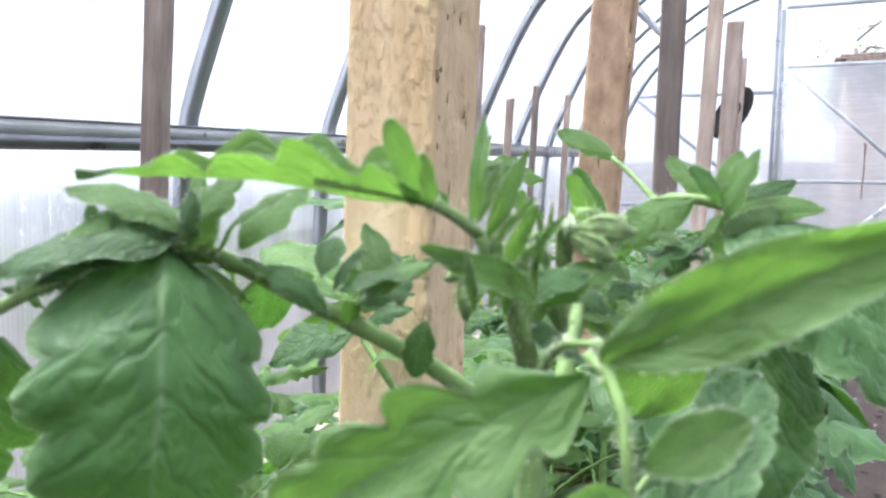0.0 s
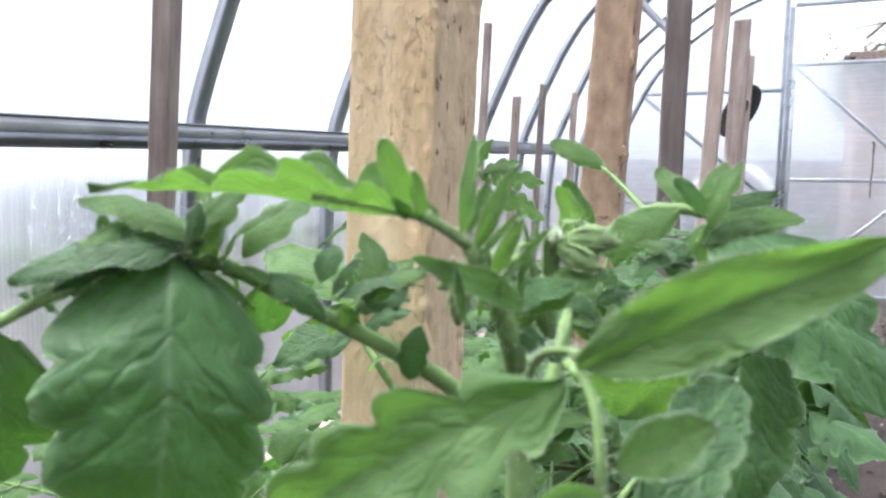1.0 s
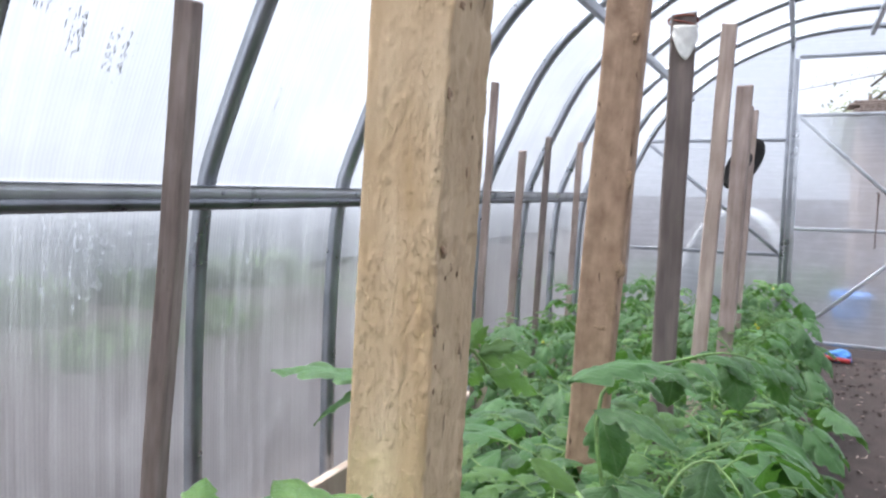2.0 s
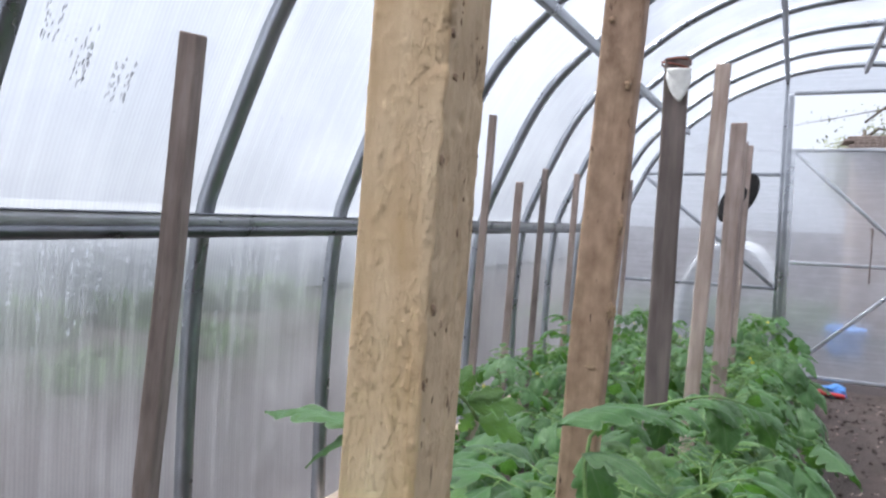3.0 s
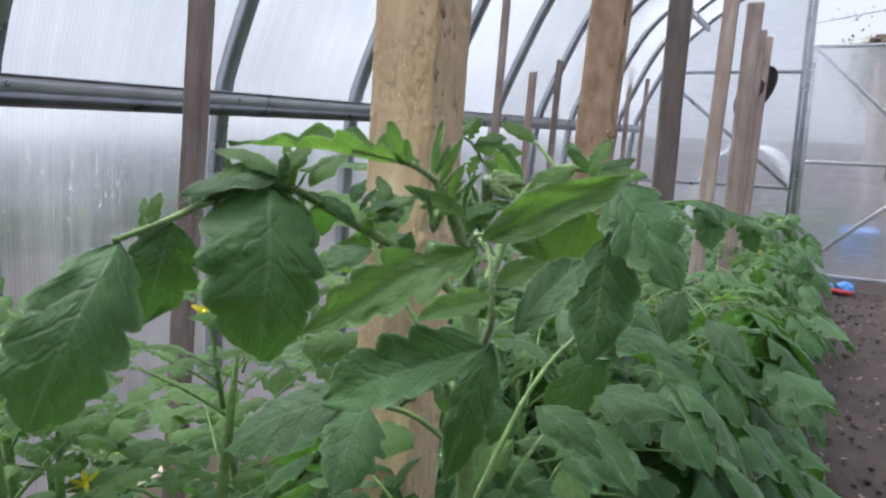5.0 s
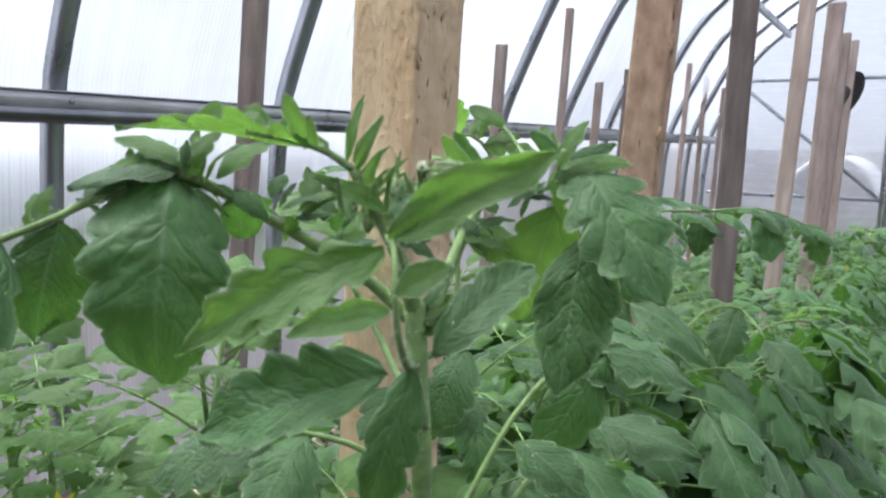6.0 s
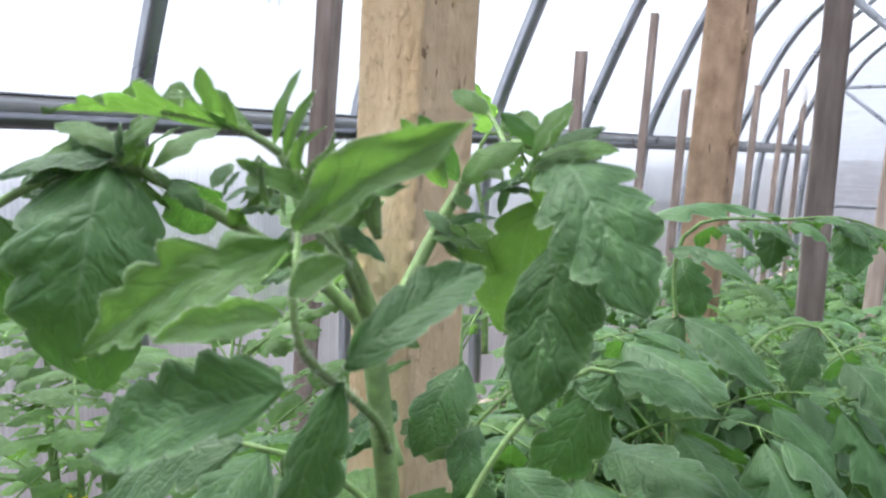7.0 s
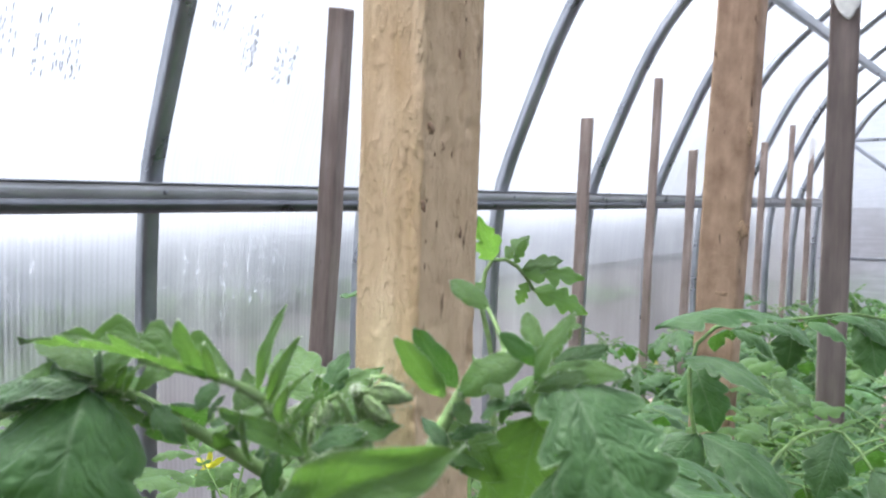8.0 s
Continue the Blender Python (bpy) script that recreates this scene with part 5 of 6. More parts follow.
    for b, t, r, sd in (((-0.006, 0.3790, 1.042), (-0.0511, 0.3962, 1.0535), 0.24, 101), ((-0.006, 0.3800, 1.045), (-0.0067, 0.3908, 1.0590), 0.32, 102), ((-0.004, 0.3780, 1.040), (0.0042, 0.3964, 1.0540), 0.28, 103),
                        ((-0.006, 0.3790, 1.044), (-0.0033, 0.3740, 1.0540), 0.34, 104), ((-0.010, 0.3800, 1.042), (-0.0400, 0.4100, 1.0150), 0.36, 105), ((-0.002, 0.3770, 1.036), (0.0120, 0.3800, 1.0420), 0.30, 106),
                        ((-0.008, 0.3800, 1.043), (-0.0400, 0.4150, 1.0420), 0.34, 107), ((-0.004, 0.3770, 1.035), (-0.0250, 0.3650, 1.0260), 0.36, 108), ((0.004, 0.3740, 1.028), (0.0220, 0.3620, 1.0350), 0.36, 109)):
        single_leaflet(e, P(*b), P(*t), 0.6, 0.6, r, 0.12, 0.18, 3.0, 0.28, M_YOUNG if sd % 2 else None, 0.2, sd, "leaflet", 22, 5)
    rng = random.Random(55)
    for k in range(34):
        c = Vector((rng.uniform(-0.005, 0.085), rng.uniform(0.372, 0.408), rng.uniform(0.90, 1.005)))
        d = Vector((rng.gauss(0, 0.7), rng.gauss(0, 0.3), -rng.uniform(0.0, 1.0))).normalized() * rng.uniform(0.018, 0.036)
        single_leaflet(e, c - o, c + d - o, rng.uniform(0.2, 0.9), rng.uniform(0.3, 0.9), rng.uniform(0.30, 0.42), 0.14, 0.2, 3.5, 0.30, M_YOUNG if k % 4 == 0 else None, rng.uniform(-.4, .4), 300 + k, "leaflet", 18, 5)
    # lower foliage down the stem
    rng = random.Random(77)
    for k, (z, az) in enumerate(((0.90, 2.6), (0.88, 0.9), (0.84, 4.6), (0.82, 5.6), (0.78, 1.7), (0.74, 3.4), (0.70, 0.3), (0.66, 5.0), (0.60, 2.2), (0.54, 4.0), (0.48, 0.9), (0.42, 5.8), (0.36, 2.8))):
        a, b = LEAVES[k % len(LEAVES)]
        u = z / 1.0
        m = Matrix.Translation(P(0.03 + 0.022 * u, 0.40 - 0.05 * u * u, z)) @ Euler((rng.uniform(-.2, .2), rng.uniform(-0.05, 0.25), az)).to_matrix().to_4x4() @ Matrix.Scale(rng.uniform(0.7, 0.95), 4)
        lf = new("leaf", a)
        lf.parent, lf.matrix_basis = e, m
        st = new("leaf_stalk", b)
        st.parent = lf
    VIEW = view_was
    return tagged(e, "tomato plant top with hairy stems, lobed leaves and closed buds", "tomato plant", "tomato plants")



def dress_behind(e):
    """The curled tip beside the stake and the young leaves round it."""
    o = Vector(e.location)
    P = lambda p: Vector(p) - o
    global VIEW
    was, VIEW = VIEW, VIEW - o
    stalk(e, [P(p) for p in ((-0.030, 0.505, 0.97), (-0.035, 0.510, 1.03), (-0.042, 0.511, 1.060), (-0.0400, 0.514, 1.079), (-0.0345, 0.520, 1.0815), (-0.028, 0.525, 1.0760), (-0.024, 0.530, 1.066))], 0.0018, 0.0009, 160)
    for b, t, r, sd in (((-0.0370, 0.514, 1.0815), (-0.0280, 0.490, 1.1030), 0.26, 81), ((-0.0345, 0.520, 1.0815), (-0.0316, 0.534, 1.0900), 0.30, 82), ((-0.0280, 0.525, 1.0765), (-0.0150, 0.536, 1.0800), 0.30, 83),
                        ((-0.0280, 0.525, 1.0760), (-0.0080, 0.540, 1.0720), 0.28, 84), ((-0.0260, 0.528, 1.0700), (-0.0320, 0.530, 1.0600), 0.34, 85), ((-0.0240, 0.530, 1.0660), (-0.0080, 0.545, 1.0560), 0.30, 86),
                        ((-0.0300, 0.523, 1.0790), (-0.0220, 0.520, 1.0900), 0.24, 87), ((-0.0400, 0.512, 1.0700), (-0.0480, 0.505, 1.0600), 0.34, 88)):
        single_leaflet(e, P(b), P(Vector(b).lerp(Vector(t), 1.0 if sd == 81 else 1.25)), 0.7, 0.4, r, 0.12, 0.12, 3.5, 0.55, M_YOUNG, 0.2, sd, "young_leaf", 24, 5)
    # leaf that shows on the wall side of the stake
    stalk(e, [P(p) for p in ((-0.035, 0.508, 1.02), (-0.060, 0.505, 1.05), (-0.085, 0.506, 1.060))], 0.0012, 0.0007, 60)
    single_leaflet(e, P((-0.080, 0.506, 1.0600)), P((-0.1485, 0.5123, 1.0555)), 0.10, 1.0, 0.20, 0.05, 0.1, 3.5, 0.35, None, 0, 91)
    single_leaflet(e, P((-0.075, 0.505, 1.0570)), P((-0.110, 0.500, 1.0330)), 0.3, 1.0, 0.18, 0.10, 0.15, 3.0, 0.25, None, 0, 92)
    VIEW = was


build_near_plant()
row = random.Random(5)
KIND = "bushy green tomato plant tied beside its stake"
TO_PATH = -0.9
FLOWERING = build_plant(-0.120, 0.41, 0.955, 301, "tomato plant with small yellow flowers beside the fresh stake", 34, 0.72, 0, keep_off=TO_PATH, young_from=0.66)


def dress_flowering(e):
    o = Vector(e.location)
    for at, face in (((-0.140, 0.418, 0.980), (0.6, -0.6, 0.2)), ((-0.162, 0.355, 0.900), (0.7, -0.4, -0.4))):
        bm = bmesh.new()
        p = Vector(at) - o
        add_sweep(bm, [(0.0, 0.0, p.z - 0.05), p * 0.6 + Vector((0, 0, p.z * 0.4 - 0.01)), p], [0.0014, 0.0011, 0.0008], 6)
        part("truss", bm, M_STEM, e)
        add_flower(e, p, face, 0.0085)


dress_flowering(FLOWERING)
build_plant(-0.24, 0.56, 0.86, 311, "tomato plant with small yellow flowers beside the fresh stake", 30, 0.85, 3, young_from=0.78)
build_plant(-0.25, 0.37, 0.89, 313, "tomato plant with small yellow flowers beside the fresh stake", 38, 0.85, 3, young_from=0.76)
build_plant(-0.40, 0.50, 0.80, 314, "low tomato plant between the stakes", 30, 0.9, 2, young_from=0.84)
build_plant(-0.36, 0.80, 0.74, 312, "low tomato plant between the stakes", 22, 0.9, 2)
build_plant(-0.175, 0.335, 0.945, 321, "tomato plant with small yellow flowers beside the fresh stake", 38, 0.66, 3, keep_off=TO_PATH, young_from=0.78)
build_plant(-0.30, 0.42, 0.93, 322, "tomato plant with small yellow flowers beside the fresh stake", 36, 0.85, 2, young_from=0.82)
build_plant(-0.02, 0.60, 0.90, 323, KIND, 40, 0.85, 0, keep_off=TO_PATH, big=0.8)
build_plant(0.02, 0.82, 0.90, 324, KIND, 32, 0.85, 1, keep_off=TO_PATH, big=0.8)
build_plant(-0.20, 0.72, 0.82, 325, KIND, 38, 1.0, 0)
build_plant(-0.02, 1.22, 0.76, 326, KIND, 30, 1.0, 1, big=0.8)
dress_behind(build_plant(-0.03, 0.505, 0.96, 302, "tomato plant behind the fresh pine stake with a curled tip", 22, 0.62, 1, keep_off=TO_PATH))
ROW_PLANT = build_plant(0.015, 0.68, 0.90, 303, KIND, 32, 0.85, 2, keep_off=TO_PATH, big=0.8)


def dress_row_plant(e):
    """Long drooping leaves that reach from the plant over the path side."""
    o = Vector(e.location)
    P = lambda *p: Vector(p) - o
    global VIEW
    was, VIEW = VIEW, VIEW - o
    stalk(e, [P(0.015, 0.68, 0.90), P(-0.005, 0.685, 0.99), P(0.000, 0.715, 1.025), P(0.031, 0.7936, 1.0245), P(0.065, 0.842, 1.0255), P(0.0953, 0.8864, 1.0102)], 0.0017, 0.0008, 60, mat=M_STEM)
    stalk(e, [P(0.015, 0.68, 0.88), P(0.010, 0.655, 0.95), P(0.0174, 0.6446, 0.9728)], 0.0016, 0.0010, 40)
    stalk(e, [P(0.015, 0.68, 0.88), P(0.040, 0.740, 0.945), P(0.0622, 0.7901, 0.9481), P(0.0867, 0.770, 0.9312)], 0.0016, 0.0010, 40)
    for b, t, face, sky, r, dp in (((-0.022, 0.6696, 1.0285), (0.0458, 0.7357, 1.0296), 0.15, 1.0, 0.24, 0.5), ((-0.005, 0.6749, 1.0106), (0.055, 0.6616, 0.9971), 0.35, 0.9, 0.22, 0.3),
                                   ((-0.0087, 0.7051, 1.0037), (0.0109, 0.6937, 0.9599), 1.0, 0.2, 0.42, 0.25), ((0.0671, 0.8424, 1.022), (0.0804, 0.8202, 0.9834), 1.0, 0.3, 0.46, 0.3),
                                   ((0.0311, 0.7935, 1.0219), (0.027, 0.7885, 0.9868), 1.0, 0.3, 0.44, 0.3), ((0.0174, 0.6446, 0.9728), (0.0746, 0.6428, 0.9388), 0.5, 0.8, 0.28, 0.3),
                                   ((0.0867, 0.770, 0.9312), (0.1242, 0.7461, 0.9018), 0.6, 0.7, 0.36, 0.3), ((0.0622, 0.7901, 0.9481), (0.0560, 0.760, 0.9050), 0.8, 0.4, 0.40, 0.35),
                                   ((0.0085, 0.6641, 0.934), (0.0355, 0.6392, 0.8984), 0.9, 0.3, 0.36, 0.45), ((0.0174, 0.6446, 0.9728), (-0.010, 0.630, 0.930), 0.9, 0.3, 0.38, 0.35),
                                   ((0.0953, 0.8864, 1.0102), (0.115, 0.890, 0.975), 0.8, 0.5, 0.40, 0.35)):
        single_leaflet(e, P(*b), P(*t), face, sky, r, 0.12, 0.2, 4.5, dp, None, 0.15, int(r * 1000) + int(b[1] * 100), "leaflet", 28, 6)
    rng = random.Random(17)
    rachis = smooth3([P(0.000, 0.715, 1.025), P(0.031, 0.7936, 1.0245), P(0.065, 0.842, 1.0255), P(0.0953, 0.8864, 1.0102)], 12)
    for i in range(1, 12):
        for sgn in (1, -1):
            t = (rachis[i] - rachis[i - 1]).normalized()
            side = t.cross(Vector((0, 0, 1))).normalized() * sgn
            out = (side + t * 0.6 + Vector((0, 0, -rng.uniform(0.2, 1.3)))).normalized()
            b = rachis[i] + out * 0.004
            single_leaflet(e, b, b + out * rng.uniform(0.020, 0.034), 0.3, 0.9, rng.uniform(0.28, 0.38), 0.16, 0.25, 4.0, 0.34, None, rng.uniform(-.3, .3), 600 + i * 2 + sgn, "leaflet", 22, 5)
    VIEW = was


dress_row_plant(ROW_PLANT)
build_plant(-0.10, 0.86, 0.84, 308, KIND, 32, 1.05, 1, big=0.8)
build_plant(-0.02, 1.00, 0.83, 304, KIND, 32, 1.05, 2, keep_off=TO_PATH, big=0.8)
build_plant(-0.14, 1.20, 0.80, 305, KIND, 20, 1.1, 1, big=0.8)
build_plant(0.0, 1.45, 0.76, 306, KIND, 20, 1.05, 1, big=0.7)
build_plant(-0.20, 1.60, 0.74, 309, KIND, 20, 1.1, 1)
for y, h in ((1.80, 0.82), (2.15, 0.80), (2.60, 0.76), (3.05, 0.72), (3.55, 0.70), (4.05, 0.68), (4.6, 0.68), (5.15, 0.68), (5.7, 0.64)):
    build_plant(-0.03 + row.uniform(-.06, .06), y, h - 0.11 + row.uniform(-.04, .04), int(y * 100), KIND, 20, 1.1, 1)
for y, h in ((2.05, 0.78), (2.45, 0.80), (2.9, 0.76), (3.25, 0.72), (3.8, 0.68), (4.4, 0.66), (5.0, 0.62), (5.5, 0.58)):
    build_plant(-0.78 + row.uniform(-.06, .06), y, h - 0.11 + row.uniform(-.04, .04), int(y * 100) + 7, "young bushy tomato plant in the bed by the wall", 18, 1.0, 1)
for y, h in ((1.95, 0.72), (2.5, 0.72), (3.1, 0.68), (3.7, 0.66), (4.4, 0.64), (5.1, 0.62)):
    build_plant(-0.42 + row.uniform(-.06, .06), y, h - 0.11 + row.uniform(-.04, .04), int(y * 100) + 11, "tomato plant in the middle of the bed", 18, 1.1, 1)


# ---- small things in the greenhouse ----
M_RAG = plain("white_rag", (0.72, 0.71, 0.68), 0.9, 0.0, 120.0, 0.12, 0.4)
M_TWINE = plain("red_brown_twine", (0.22, 0.07, 0.05), 0.9, 0.0, 300.0, 0.3, 0.5)
M_BLACK = plain("black_felt", (0.03, 0.028, 0.028), 0.9, 0.0, 90.0, 0.3, 0.3)
M_BLUE = plain("blue_plastic", (0.10, 0.30, 0.72), 0.45, 0.0, 40.0, 0.12, 0.1)
M_RED = plain("red_plastic", (0.45, 0.04, 0.04), 0.5, 0.0, 40.0, 0.15, 0.1)
M_WHITE_FILM = plain("white_film", (0.82, 0.84, 0.86), 0.4, 0.0, 12.0, 0.06, 0.2)
# backdrop grey, matched to the bright misted sky behind the sheets
M_BACKDROP_GREY = plain("backdrop_grey", (0.37, 0.38, 0.40), 0.5, 0.0, 3.0, 0.12, 0.2)
M_BARK = plain("grey_bark", (0.11, 0.09, 0.075), 0.9, 0.0, 30.0, 0.35, 0.6)
M_GRASS = plain("grass_green", (0.085, 0.17, 0.04), 0.7, 0.0, 20.0, 0.35, 0.1)


def build_rag():
    e = empty("rag", (-0.060, 1.365, 1.40))
    bm = bmesh.new()
    grid = []
    for i in range(13):
        u = i / 12
        row_ = []
        for j in range(15):
            a = 0.2 + 1.5 * j / 14
            r = 0.0245 + 0.002 * noise.noise((u * 4, a * 2, 0)) + 0.003 * u
            length = 0.052 * (0.30 + 0.70 * math.sin(math.pi * j / 14)) + 0.008 * noise.noise((a * 2, 0, 1))
            row_.append(bm.verts.new((r * math.cos(a - 2.2), r * math.sin(a - 2.2) * 0.8, 0.012 - u * length)))
        grid.append(row_)
    for a, b in zip(grid, grid[1:]):
        for j in range(14):
            bm.faces.new((a[j], a[j + 1], b[j + 1], b[j]))
    ob = part("cloth", bm, M_RAG, e, "frayed white cloth")
    mod = ob.modifiers.new("thick", "SOLIDIFY")
    mod.thickness = 0.0015
    bm = bmesh.new()
    line = [(0.0215 * math.cos(a), 0.0165 * math.sin(a), 0.020 + 0.008 * math.sin(a * 0.7)) for a in [k * 0.35 for k in range(40)]]
    add_sweep(bm, line, 0.0015, 6)
    part("twine", bm, M_TWINE, e, "red-brown twine")
    return tagged(e, "white rag tied with red-brown twine round a stake top", "rag")


build_rag()


def build_hat():
    """A dark oval felt hat hung on a stake."""
    e = empty("hat", (-0.155, 4.325, 1.325))
    e.rotation_euler = (radians(90), 0, 0)
    bm = bmesh.new()
    rings = []
    for r, z in ((0.0, 0.050), (0.25, 0.052), (0.42, 0.046), (0.50, 0.020), (0.55, 0.006), (0.8, 0.004), (1.0, 0.010), (0.99, 0.002), (0.5, -0.002), (0.0, -0.002)):
        ring = []
        for k in range(28):
            a = 2 * math.pi * k / 28
            x, y = 0.150 * r * math.cos(a), 0.075 * r * math.sin(a)
            q = radians(58)
            ring.append(bm.verts.new((x * math.cos(q) - y * math.sin(q), x * math.sin(q) + y * math.cos(q), z + 0.004 * math.sin(2 * a) * r)))
        rings.append(ring)
    for a, b in zip(rings, rings[1:]):
        for k in range(28):
            bm.faces.new((a[k], a[(k + 1) % 28], b[(k + 1) % 28], b[k]))
    bmesh.ops.remove_doubles(bm, verts=bm.verts, dist=0.0005)
    part("crown", bm, M_BLACK, e)
    bm = bmesh.new()
    add_sweep(bm, [(0.02, 0.0, 0.0), (0.03, 0.06, 0.0), (0.035, 0.12, 0.002)], 0.003, 6)
    part("loop", bm, M_BLACK, e)
    return tagged(e, "dark oval felt hat hung on a stake", "hat")


build_hat()


def build_crumple(name, label, at, size, mat, seed):
    bm = bmesh.new()
    bmesh.ops.create_icosphere(bm, subdivisions=4, radius=1.0)
    for v in bm.verts:
        d = 1 + 0.45 * noise.noise(v.co * 1.7 + Vector((seed, 0, 0))) + 0.22 * noise.noise(v.co * 4.3 + Vector((0, seed, 0)))
        v.co = Vector((v.co.x * size[0] * d, v.co.y * size[1] * d, max(-0.4, v.co.z) * size[2] * d))
    ob = mesh_object(name, bm, mat)
    ob.location = at
    return tagged(ob, label, name.replace("_", " "))


build_crumple("plastic_bag", "crumpled blue plastic bag on the soil by the door", (0.43, 5.98, 0.03), (0.085, 0.07, 0.05), M_BLUE, 3)


def build_tool():
    e = empty("hand_tool", (0.36, 5.92, 0.02))
    bm = bmesh.new()
    add_sweep(bm, [(-0.09, 0.03, 0.0), (-0.03, 0.0, 0.015), (0.04, -0.03, 0.01), (0.14, -0.05, 0.005)], 0.016, 8)
    part("handle", bm, M_RED, e, "dark red handle")
    bm = bmesh.new()
    add_sweep(bm, [(-0.09, 0.03, 0.0), (-0.16, 0.05, 0.01), (-0.24, 0.05, 0.02)], 0.02, 8)
    part("blade", bm, M_BLACK, e, "dark blade")
    return tagged(e, "red-handled dark hand tool lying by the door", "tool")


build_tool()


def build_clods():
    """Clods, wood crumbs and dry bits on the path."""
    rng = random.Random(9)
    bm = bmesh.new()
    for _ in range(700):
        x, y = rng.uniform(0.1, 0.95), rng.uniform(0.6, 6.0)
        r = rng.uniform(0.003, 0.013)
        bmesh.ops.create_icosphere(bm, subdivisions=1, radius=r, matrix=Matrix.Translation((x, y, 0.012 + 0.03 * noise.noise((x * 4, y * 4, 0)) * 0.4)) @ Matrix.Diagonal((1, rng.uniform(.6, 1.4), rng.uniform(.4, .8), 1)))
    ob = mesh_object("soil_clods", bm, M_SOIL)
    tagged(ob, "loose clods of dry soil on the path", "soil", "", "stuff")
    bm = bmesh.new()
    for _ in range(170):
        x, y = rng.uniform(0.12, 0.9), rng.uniform(1.2, 6.0)
        a = rng.random() * 6.28
        add_bar(bm, (x, y, 0.02), (x + 0.02 * math.cos(a), y + 0.02 * math.sin(a), 0.024), rng.uniform(0.003, 0.008), 0.002, bevel=0)
    tagged(mesh_object("wood_chips", bm, M_PALE), "pale wood chips and dry leaf bits on the soil", "chips", "", "stuff")


build_clods()

# ---- outside, dimly seen through the sheets ----
def build_hoop_tunnel():
    e = empty("hoop_tunnel", (-0.42, 7.6, 0))
    bm = bmesh.new()
    prof = [(0.48 * math.cos(a), 1.0 * math.sin(a) ** 0.8 if math.sin(a) > 0 else 0) for a in [math.pi * k / 20 for k in range(21)]]
    rows_ = [[bm.verts.new((x, y, max(0, z))) for x, z in prof] for y in (0, 0.5, 1.0, 1.5, 2.0, 2.5)]
    for a, b in zip(rows_, rows_[1:]):
        for k in range(20):
            bm.faces.new((a[k], a[k + 1], b[k + 1], b[k]))
    ob = part("cover", bm, M_WHITE_FILM, e, "milky white film")
    ob.modifiers.new("thick", "SOLIDIFY").thickness = 0.004
    bm = bmesh.new()
    add_sweep(bm, [(x * 1.01, -0.01, max(0, z) * 1.01) for x, z in prof], 0.022, 8)
    part("hoop", bm, M_WHITE_FILM, e, "white plastic hoop")
    return tagged(e, "low white film tunnel with a plastic hoop outside", "hoop tunnel")


build_hoop_tunnel()


def build_bucket():
    e = empty("tub", (0.60, 7.78, -0.04))
    bm = bmesh.new()
    rings = []
    for r, z in ((0.0, 0.01), (0.13, 0.01), (0.15, 0.16), (0.165, 0.31), (0.175, 0.315), (0.172, 0.325), (0.155, 0.32), (0.14, 0.16), (0.12, 0.03), (0.0, 0.03)):
        rings.append([bm.verts.new((r * math.cos(a), r * math.sin(a), z)) for a in [2 * math.pi * k / 28 for k in range(28)]])
    for a, b in zip(rings, rings[1:]):
        for k in range(28):
            bm.faces.new((a[k], a[(k + 1) % 28], b[(k + 1) % 28], b[k]))
    bmesh.ops.remove_doubles(bm, verts=bm.verts, dist=0.0005)
    part("body", bm, M_BLUE, e)
    bm = bmesh.new()
    add_sweep(bm, [(0.17 * math.cos(a), 0.17 * math.sin(a), 0.30) for a in [2 * math.pi * k / 28 for k in range(29)]], 0.010, 6)
    part("rim", bm, M_BLUE, e)
    return tagged(e, "round blue plastic tub on the ground outside", "tub")


build_bucket()


def build_grass():
    rng = random.Random(4)
    bm = bmesh.new()
    def tuft(x, y, h):
        for _ in range(5):
            a = rng.random() * 6.28
            d = Vector((math.cos(a), math.sin(a), 0))
            s = Vector((-d.y, d.x, 0)) * h * 0.05
            p = Vector((x, y, -0.06)) + d * 0.04
            v = [bm.verts.new(p + s), bm.verts.new(p - s), bm.verts.new(p + d * h * 0.2 + Vector((0, 0, h * 0.6)) - s * 0.7), bm.verts.new(p + d * h * 0.2 + Vector((0, 0, h * 0.6)) + s * 0.7), bm.verts.new(p + d * h * 0.6 + Vector((0, 0, h)))]
            bm.faces.new((v[0], v[1], v[2], v[3]))
            bm.faces.new((v[3], v[2], v[4]))
    for _ in range(5200):
        x, y = rng.uniform(-6.1, -3.9), rng.uniform(-3, 9)
        if noise.noise((x * 0.9, y * 0.9, 2.0)) > -0.02:
            tuft(x, y, rng.uniform(0.05, 0.16) if x > -5.6 else rng.uniform(0.15, 0.45))
    for _ in range(1800):
        tuft(rng.uniform(-3, 6), rng.uniform(8.8, 13), rng.uniform(0.05, 0.16))
    return tagged(mesh_object("grass", bm, M_GRASS), "patchy green grass and weeds outside the greenhouse", "grass", "", "stuff")


build_grass()


def build_backdrop(x, y, label, length=16.0):
    """A pale tunnel-shaped backdrop beyond the grass, added to keep the low view bright."""
    e = empty("pale_backdrop", (x, y, -0.05))
    bm = bmesh.new()
    prof = [(1.5 * math.cos(a), 1.24 * math.sin(a) ** 0.4) for a in [math.pi * (0.001 + 0.998 * k / 24) for k in range(25)]]
    rows_ = [[bm.verts.new((px, yy, pz)) for px, pz in prof] for yy in [-length / 2 + length * k / 16 for k in range(17)]]
    for a, b in zip(rows_, rows_[1:]):
        for k in range(24):
            bm.faces.new((a[k], a[k + 1], b[k + 1], b[k]))
    part("cover", bm, M_BACKDROP_GREY, e)
    return tagged(e, label, "greenhouse")


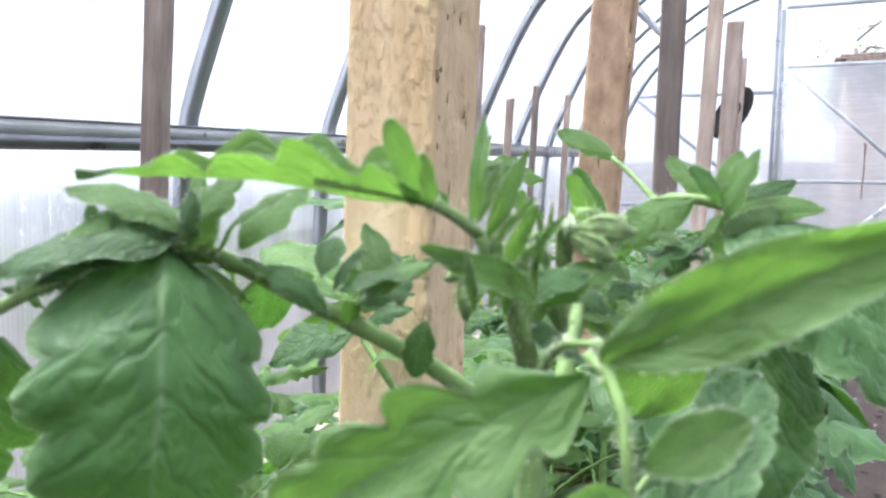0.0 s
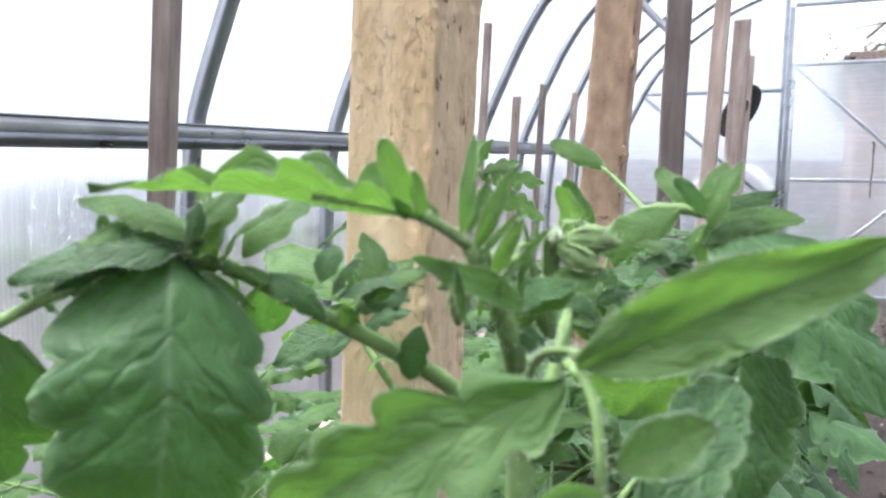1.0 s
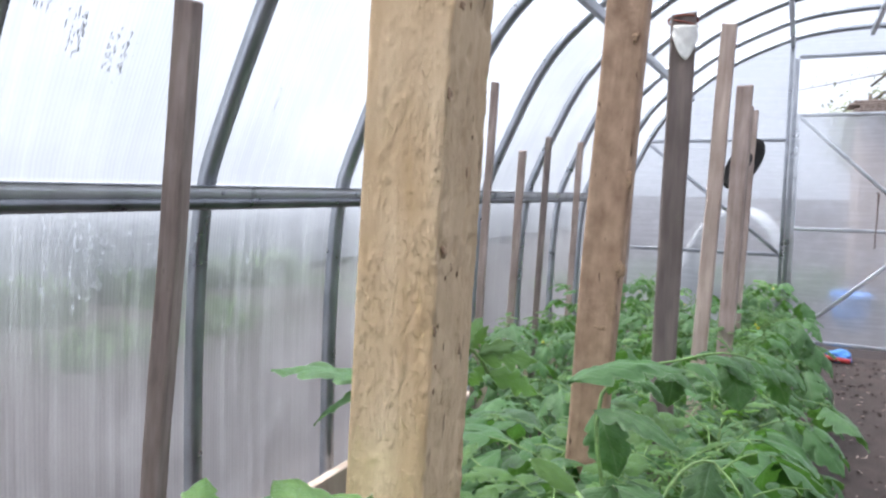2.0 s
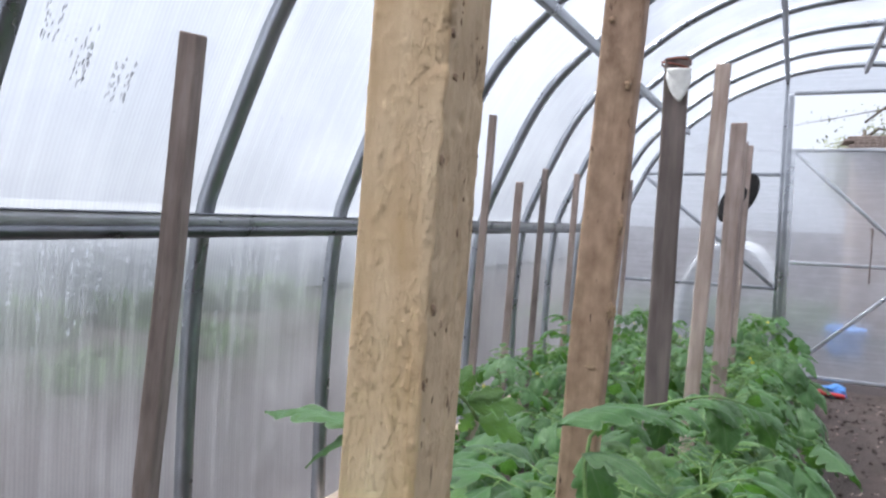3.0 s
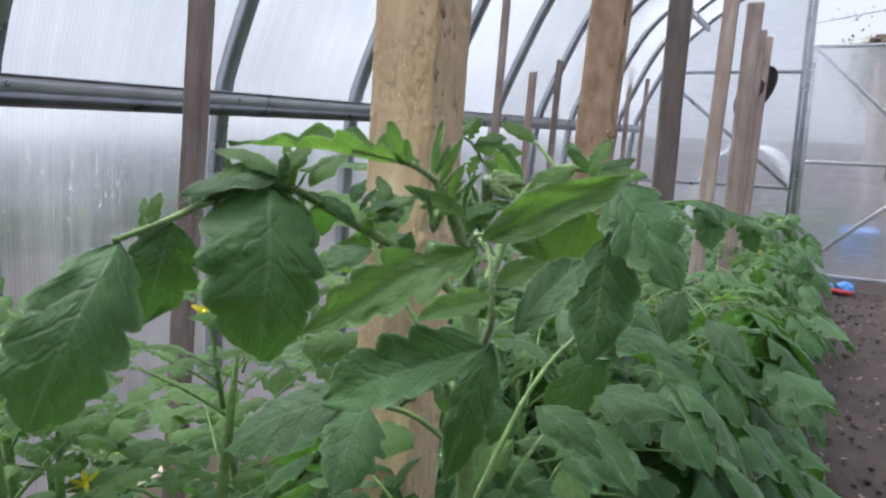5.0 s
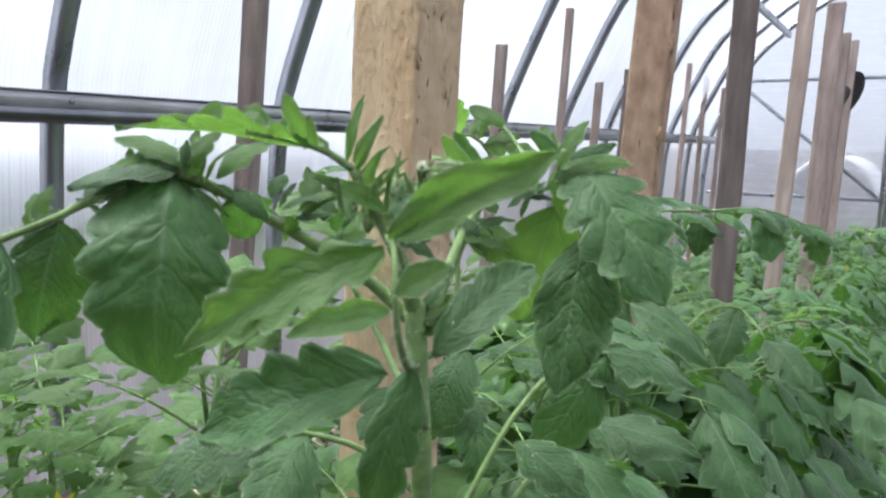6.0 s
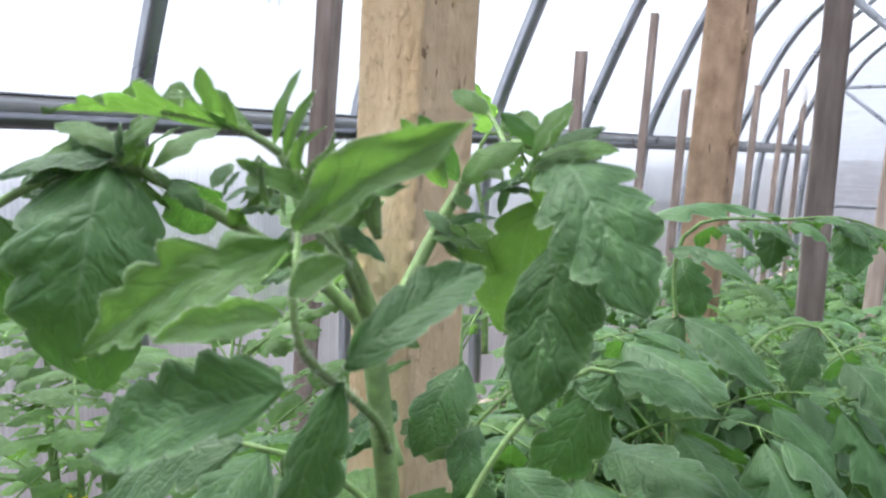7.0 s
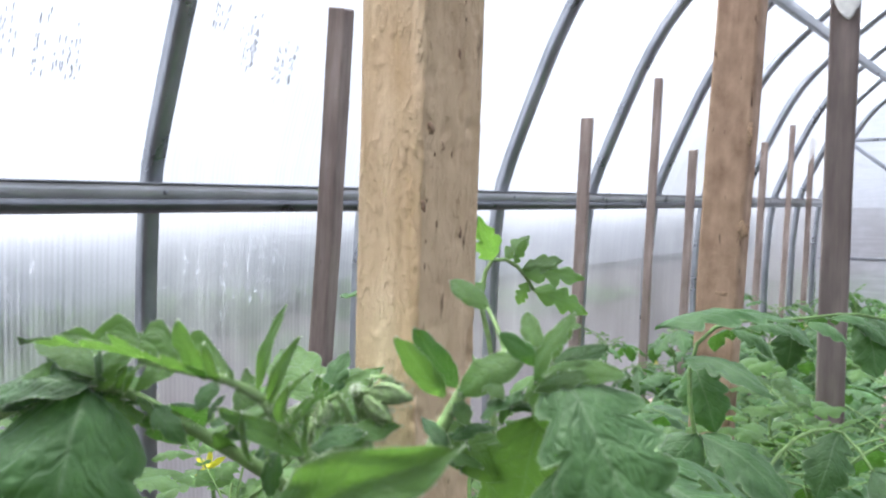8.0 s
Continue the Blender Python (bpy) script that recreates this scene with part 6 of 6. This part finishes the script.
build_backdrop(-7.7, 3.0, "low pale tunnel-shaped backdrop added to brighten the view beyond the grass", 40.0)


def build_shed_and_tree():
    # stack of old boards on a low shed roof, behind the door vent
    e = empty("shed", (1.6, 9.4, 0))
    bm = bmesh.new()
    add_box(bm, (-0.9, -0.2, 0), (1.6, 1.4, 2.02), 0.01)
    part("wall", bm, M_GREY, e)
    for k in range(5):
        bm = bmesh.new()
        add_box(bm, (-1.05 + 0.05 * (k % 3), -0.35 + 0.02 * k, 2.05 + 0.032 * k), (1.7 - 0.1 * k, 0.2, 2.075 + 0.032 * k), 0.004)
        part("board", bm, M_DARKWOOD, e)
    tagged(e, "old grey shed with dark boards on its roof", "shed")
    # tree
    rng = random.Random(12)
    t = empty("tree", (0.86, 11.0, 0))
    bm = bmesh.new()
    add_sweep(bm, [(0, 0, -0.1), (0.03, 0.02, 1.0), (-0.03, 0, 2.0), (0.02, 0.05, 2.5)], [0.11, 0.09, 0.06, 0.02], 8)
    limbs = []
    for k in range(12):
        z = rng.uniform(1.6, 2.45)
        a = rng.random() * 6.28
        l = rng.uniform(0.15, 0.42)
        p0 = Vector((0, 0, z))
        p2 = p0 + Vector((math.cos(a) * l, math.sin(a) * l, 0.35 * l))
        add_sweep(bm, [p0, p0.lerp(p2, 0.5) + Vector((0, 0, 0.08)), p2], [0.03, 0.018, 0.006], 6)
        limbs.append((p0, p2))
    part("trunk", bm, M_BARK, t)
    bm = bmesh.new()
    for p0, p2 in limbs:
        for _ in range(170):
            c = p0.lerp(p2, rng.uniform(0.35, 1.15)) + Vector((rng.gauss(0, .13), rng.gauss(0, .13), rng.gauss(0, .12)))
            d = Vector((rng.gauss(0, 1), rng.gauss(0, 1), rng.gauss(0, .6))).normalized()
            s = d.orthogonal().normalized() * 0.018
            v = [bm.verts.new(c), bm.verts.new(c + d * 0.03 + s), bm.verts.new(c + d * 0.065), bm.verts.new(c + d * 0.03 - s)]
            bm.faces.new(v)
    part("crown", bm, M_SPRING, t)
    tagged(t, "young tree with small yellow-green spring leaves outside", "tree")
    # long thin branch that hangs across the vent
    bm = bmesh.new()
    line = [Vector((0.02, 0.0, 2.6)), Vector((0.15, -1.3, 2.62)), Vector((0.05, -2.1, 2.45)), Vector((-0.2, -2.45, 2.36)), Vector((-0.55, -2.5, 2.29)), Vector((-0.84, -2.5, 2.24))]
    add_sweep(bm, line, [0.02, 0.014, 0.009, 0.006, 0.004, 0.002], 6)
    part("branch", bm, M_BARK, t)
    bm = bmesh.new()
    for _ in range(26):
        u = 2 + rng.random() * 2.95
        c = line[int(u)].lerp(line[int(u) + 1], u - int(u)) + Vector((rng.gauss(0, .03), rng.gauss(0, .03), rng.gauss(0, .03)))
        d = Vector((rng.gauss(0, 1), rng.gauss(0, 1), rng.gauss(0, 1))).normalized()
        s = d.orthogonal().normalized() * 0.008
        bm.faces.new([bm.verts.new(c), bm.verts.new(c + d * 0.015 + s), bm.verts.new(c + d * 0.03), bm.verts.new(c + d * 0.015 - s)])
    part("foliage", bm, M_SPRING, t)


M_SPRING = plain("spring_leaf", (0.17, 0.19, 0.11), 0.6, 0.0, 60.0, 0.3, 0.1)
build_shed_and_tree()


def build_drips():
    """Dirty drip tracks on the inside of the curved sheet."""
    rng = random.Random(21)
    bm = bmesh.new()
    inner = offset_profile(0.0185)[:40]
    zs, xs = [p[1] for p in inner], [p[0] for p in inner]
    for y0, y1, z0, z1, count in ((0.62, 0.68, 1.36, 1.44, 9), (0.70, 0.78, 1.335, 1.44, 16), (1.00, 1.035, 1.46, 1.53, 7), (1.07, 1.11, 1.40, 1.50, 13), (1.165, 1.215, 1.38, 1.47, 12), (1.68, 1.70, 1.36, 1.42, 2)):
        for _ in range(count):
            y, z = rng.uniform(y0, y1), rng.uniform(z0 + 0.02, z1)
            while z > z0:
                h = rng.uniform(0.008, 0.022)
                q = [(y, z), (y + 0.0011, z - h * 0.4), (y, z - h), (y - 0.0011, z - h * 0.4)]
                back = [bm.verts.new((np.interp(c, zs, xs), d, c)) for d, c in q]
                tip = bm.verts.new((np.interp(z - h * 0.6, zs, xs) + 0.0009, y, z - h * 0.6))
                for k in range(4):
                    bm.faces.new((back[k], back[(k + 1) % 4], tip))
                z -= h * rng.uniform(1.1, 2.2)
                if rng.random() < 0.15:
                    break
    return tagged(mesh_object("drip_marks", bm, M_GRIME), "dark dirty drip marks on the milky wall sheet", "drip marks", "", "stuff")


M_GRIME = plain("grey_grime", (0.27, 0.27, 0.29), 0.6, 0.0, 300.0, 0.3, 0.1)
build_drips()


def build_drops():
    """Beads and short runs of water on the inside of the wall sheet, thickest below the rail."""
    rng = random.Random(63)
    bm = bmesh.new()
    inner = offset_profile(0.0190)[:40]
    zs, xs = [p[1] for p in inner], [p[0] for p in inner]
    lanes = [rng.uniform(0.25, 2.6) for _ in range(150)]
    for _ in range(5200):
        y = rng.choice(lanes) + rng.gauss(0, 0.004)
        z = 1.10 - abs(rng.gauss(0, 0.26)) if rng.random() < 0.8 else rng.uniform(1.16, 1.55)
        if z < 0.45 or noise.noise((y * 3.0, z * 3.0, 8.0)) < -0.15:
            continue
        w = rng.uniform(0.0010, 0.0024)
        h = w * rng.choice((1.0, 1.2, 1.6, 3.5))
        ring = [(y + w * math.cos(k * math.pi / 3), z + h * math.sin(k * math.pi / 3)) for k in range(6)]
        base = [bm.verts.new((np.interp(q, zs, xs), p, q)) for p, q in ring]
        low = bm.verts.new((np.interp(z, zs, xs) + w * 0.8, y, z - h * 0.25))
        for k in range(6):
            bm.faces.new((base[k], base[(k + 1) % 6], low))
    return tagged(mesh_object("water_drops", bm, M_WATER), "beads of water on the inside of the milky wall sheet", "water drops", "", "stuff")


def make_water():
    m, n, l, p = material("clear_water")
    p.inputs["Base Color"].default_value = (0.93, 0.95, 0.96, 1)
    p.inputs["Roughness"].default_value = 0.06
    p.inputs["IOR"].default_value = 1.33
    p.inputs["Transmission Weight"].default_value = 1.0
    return m


M_WATER = make_water()
build_drops()
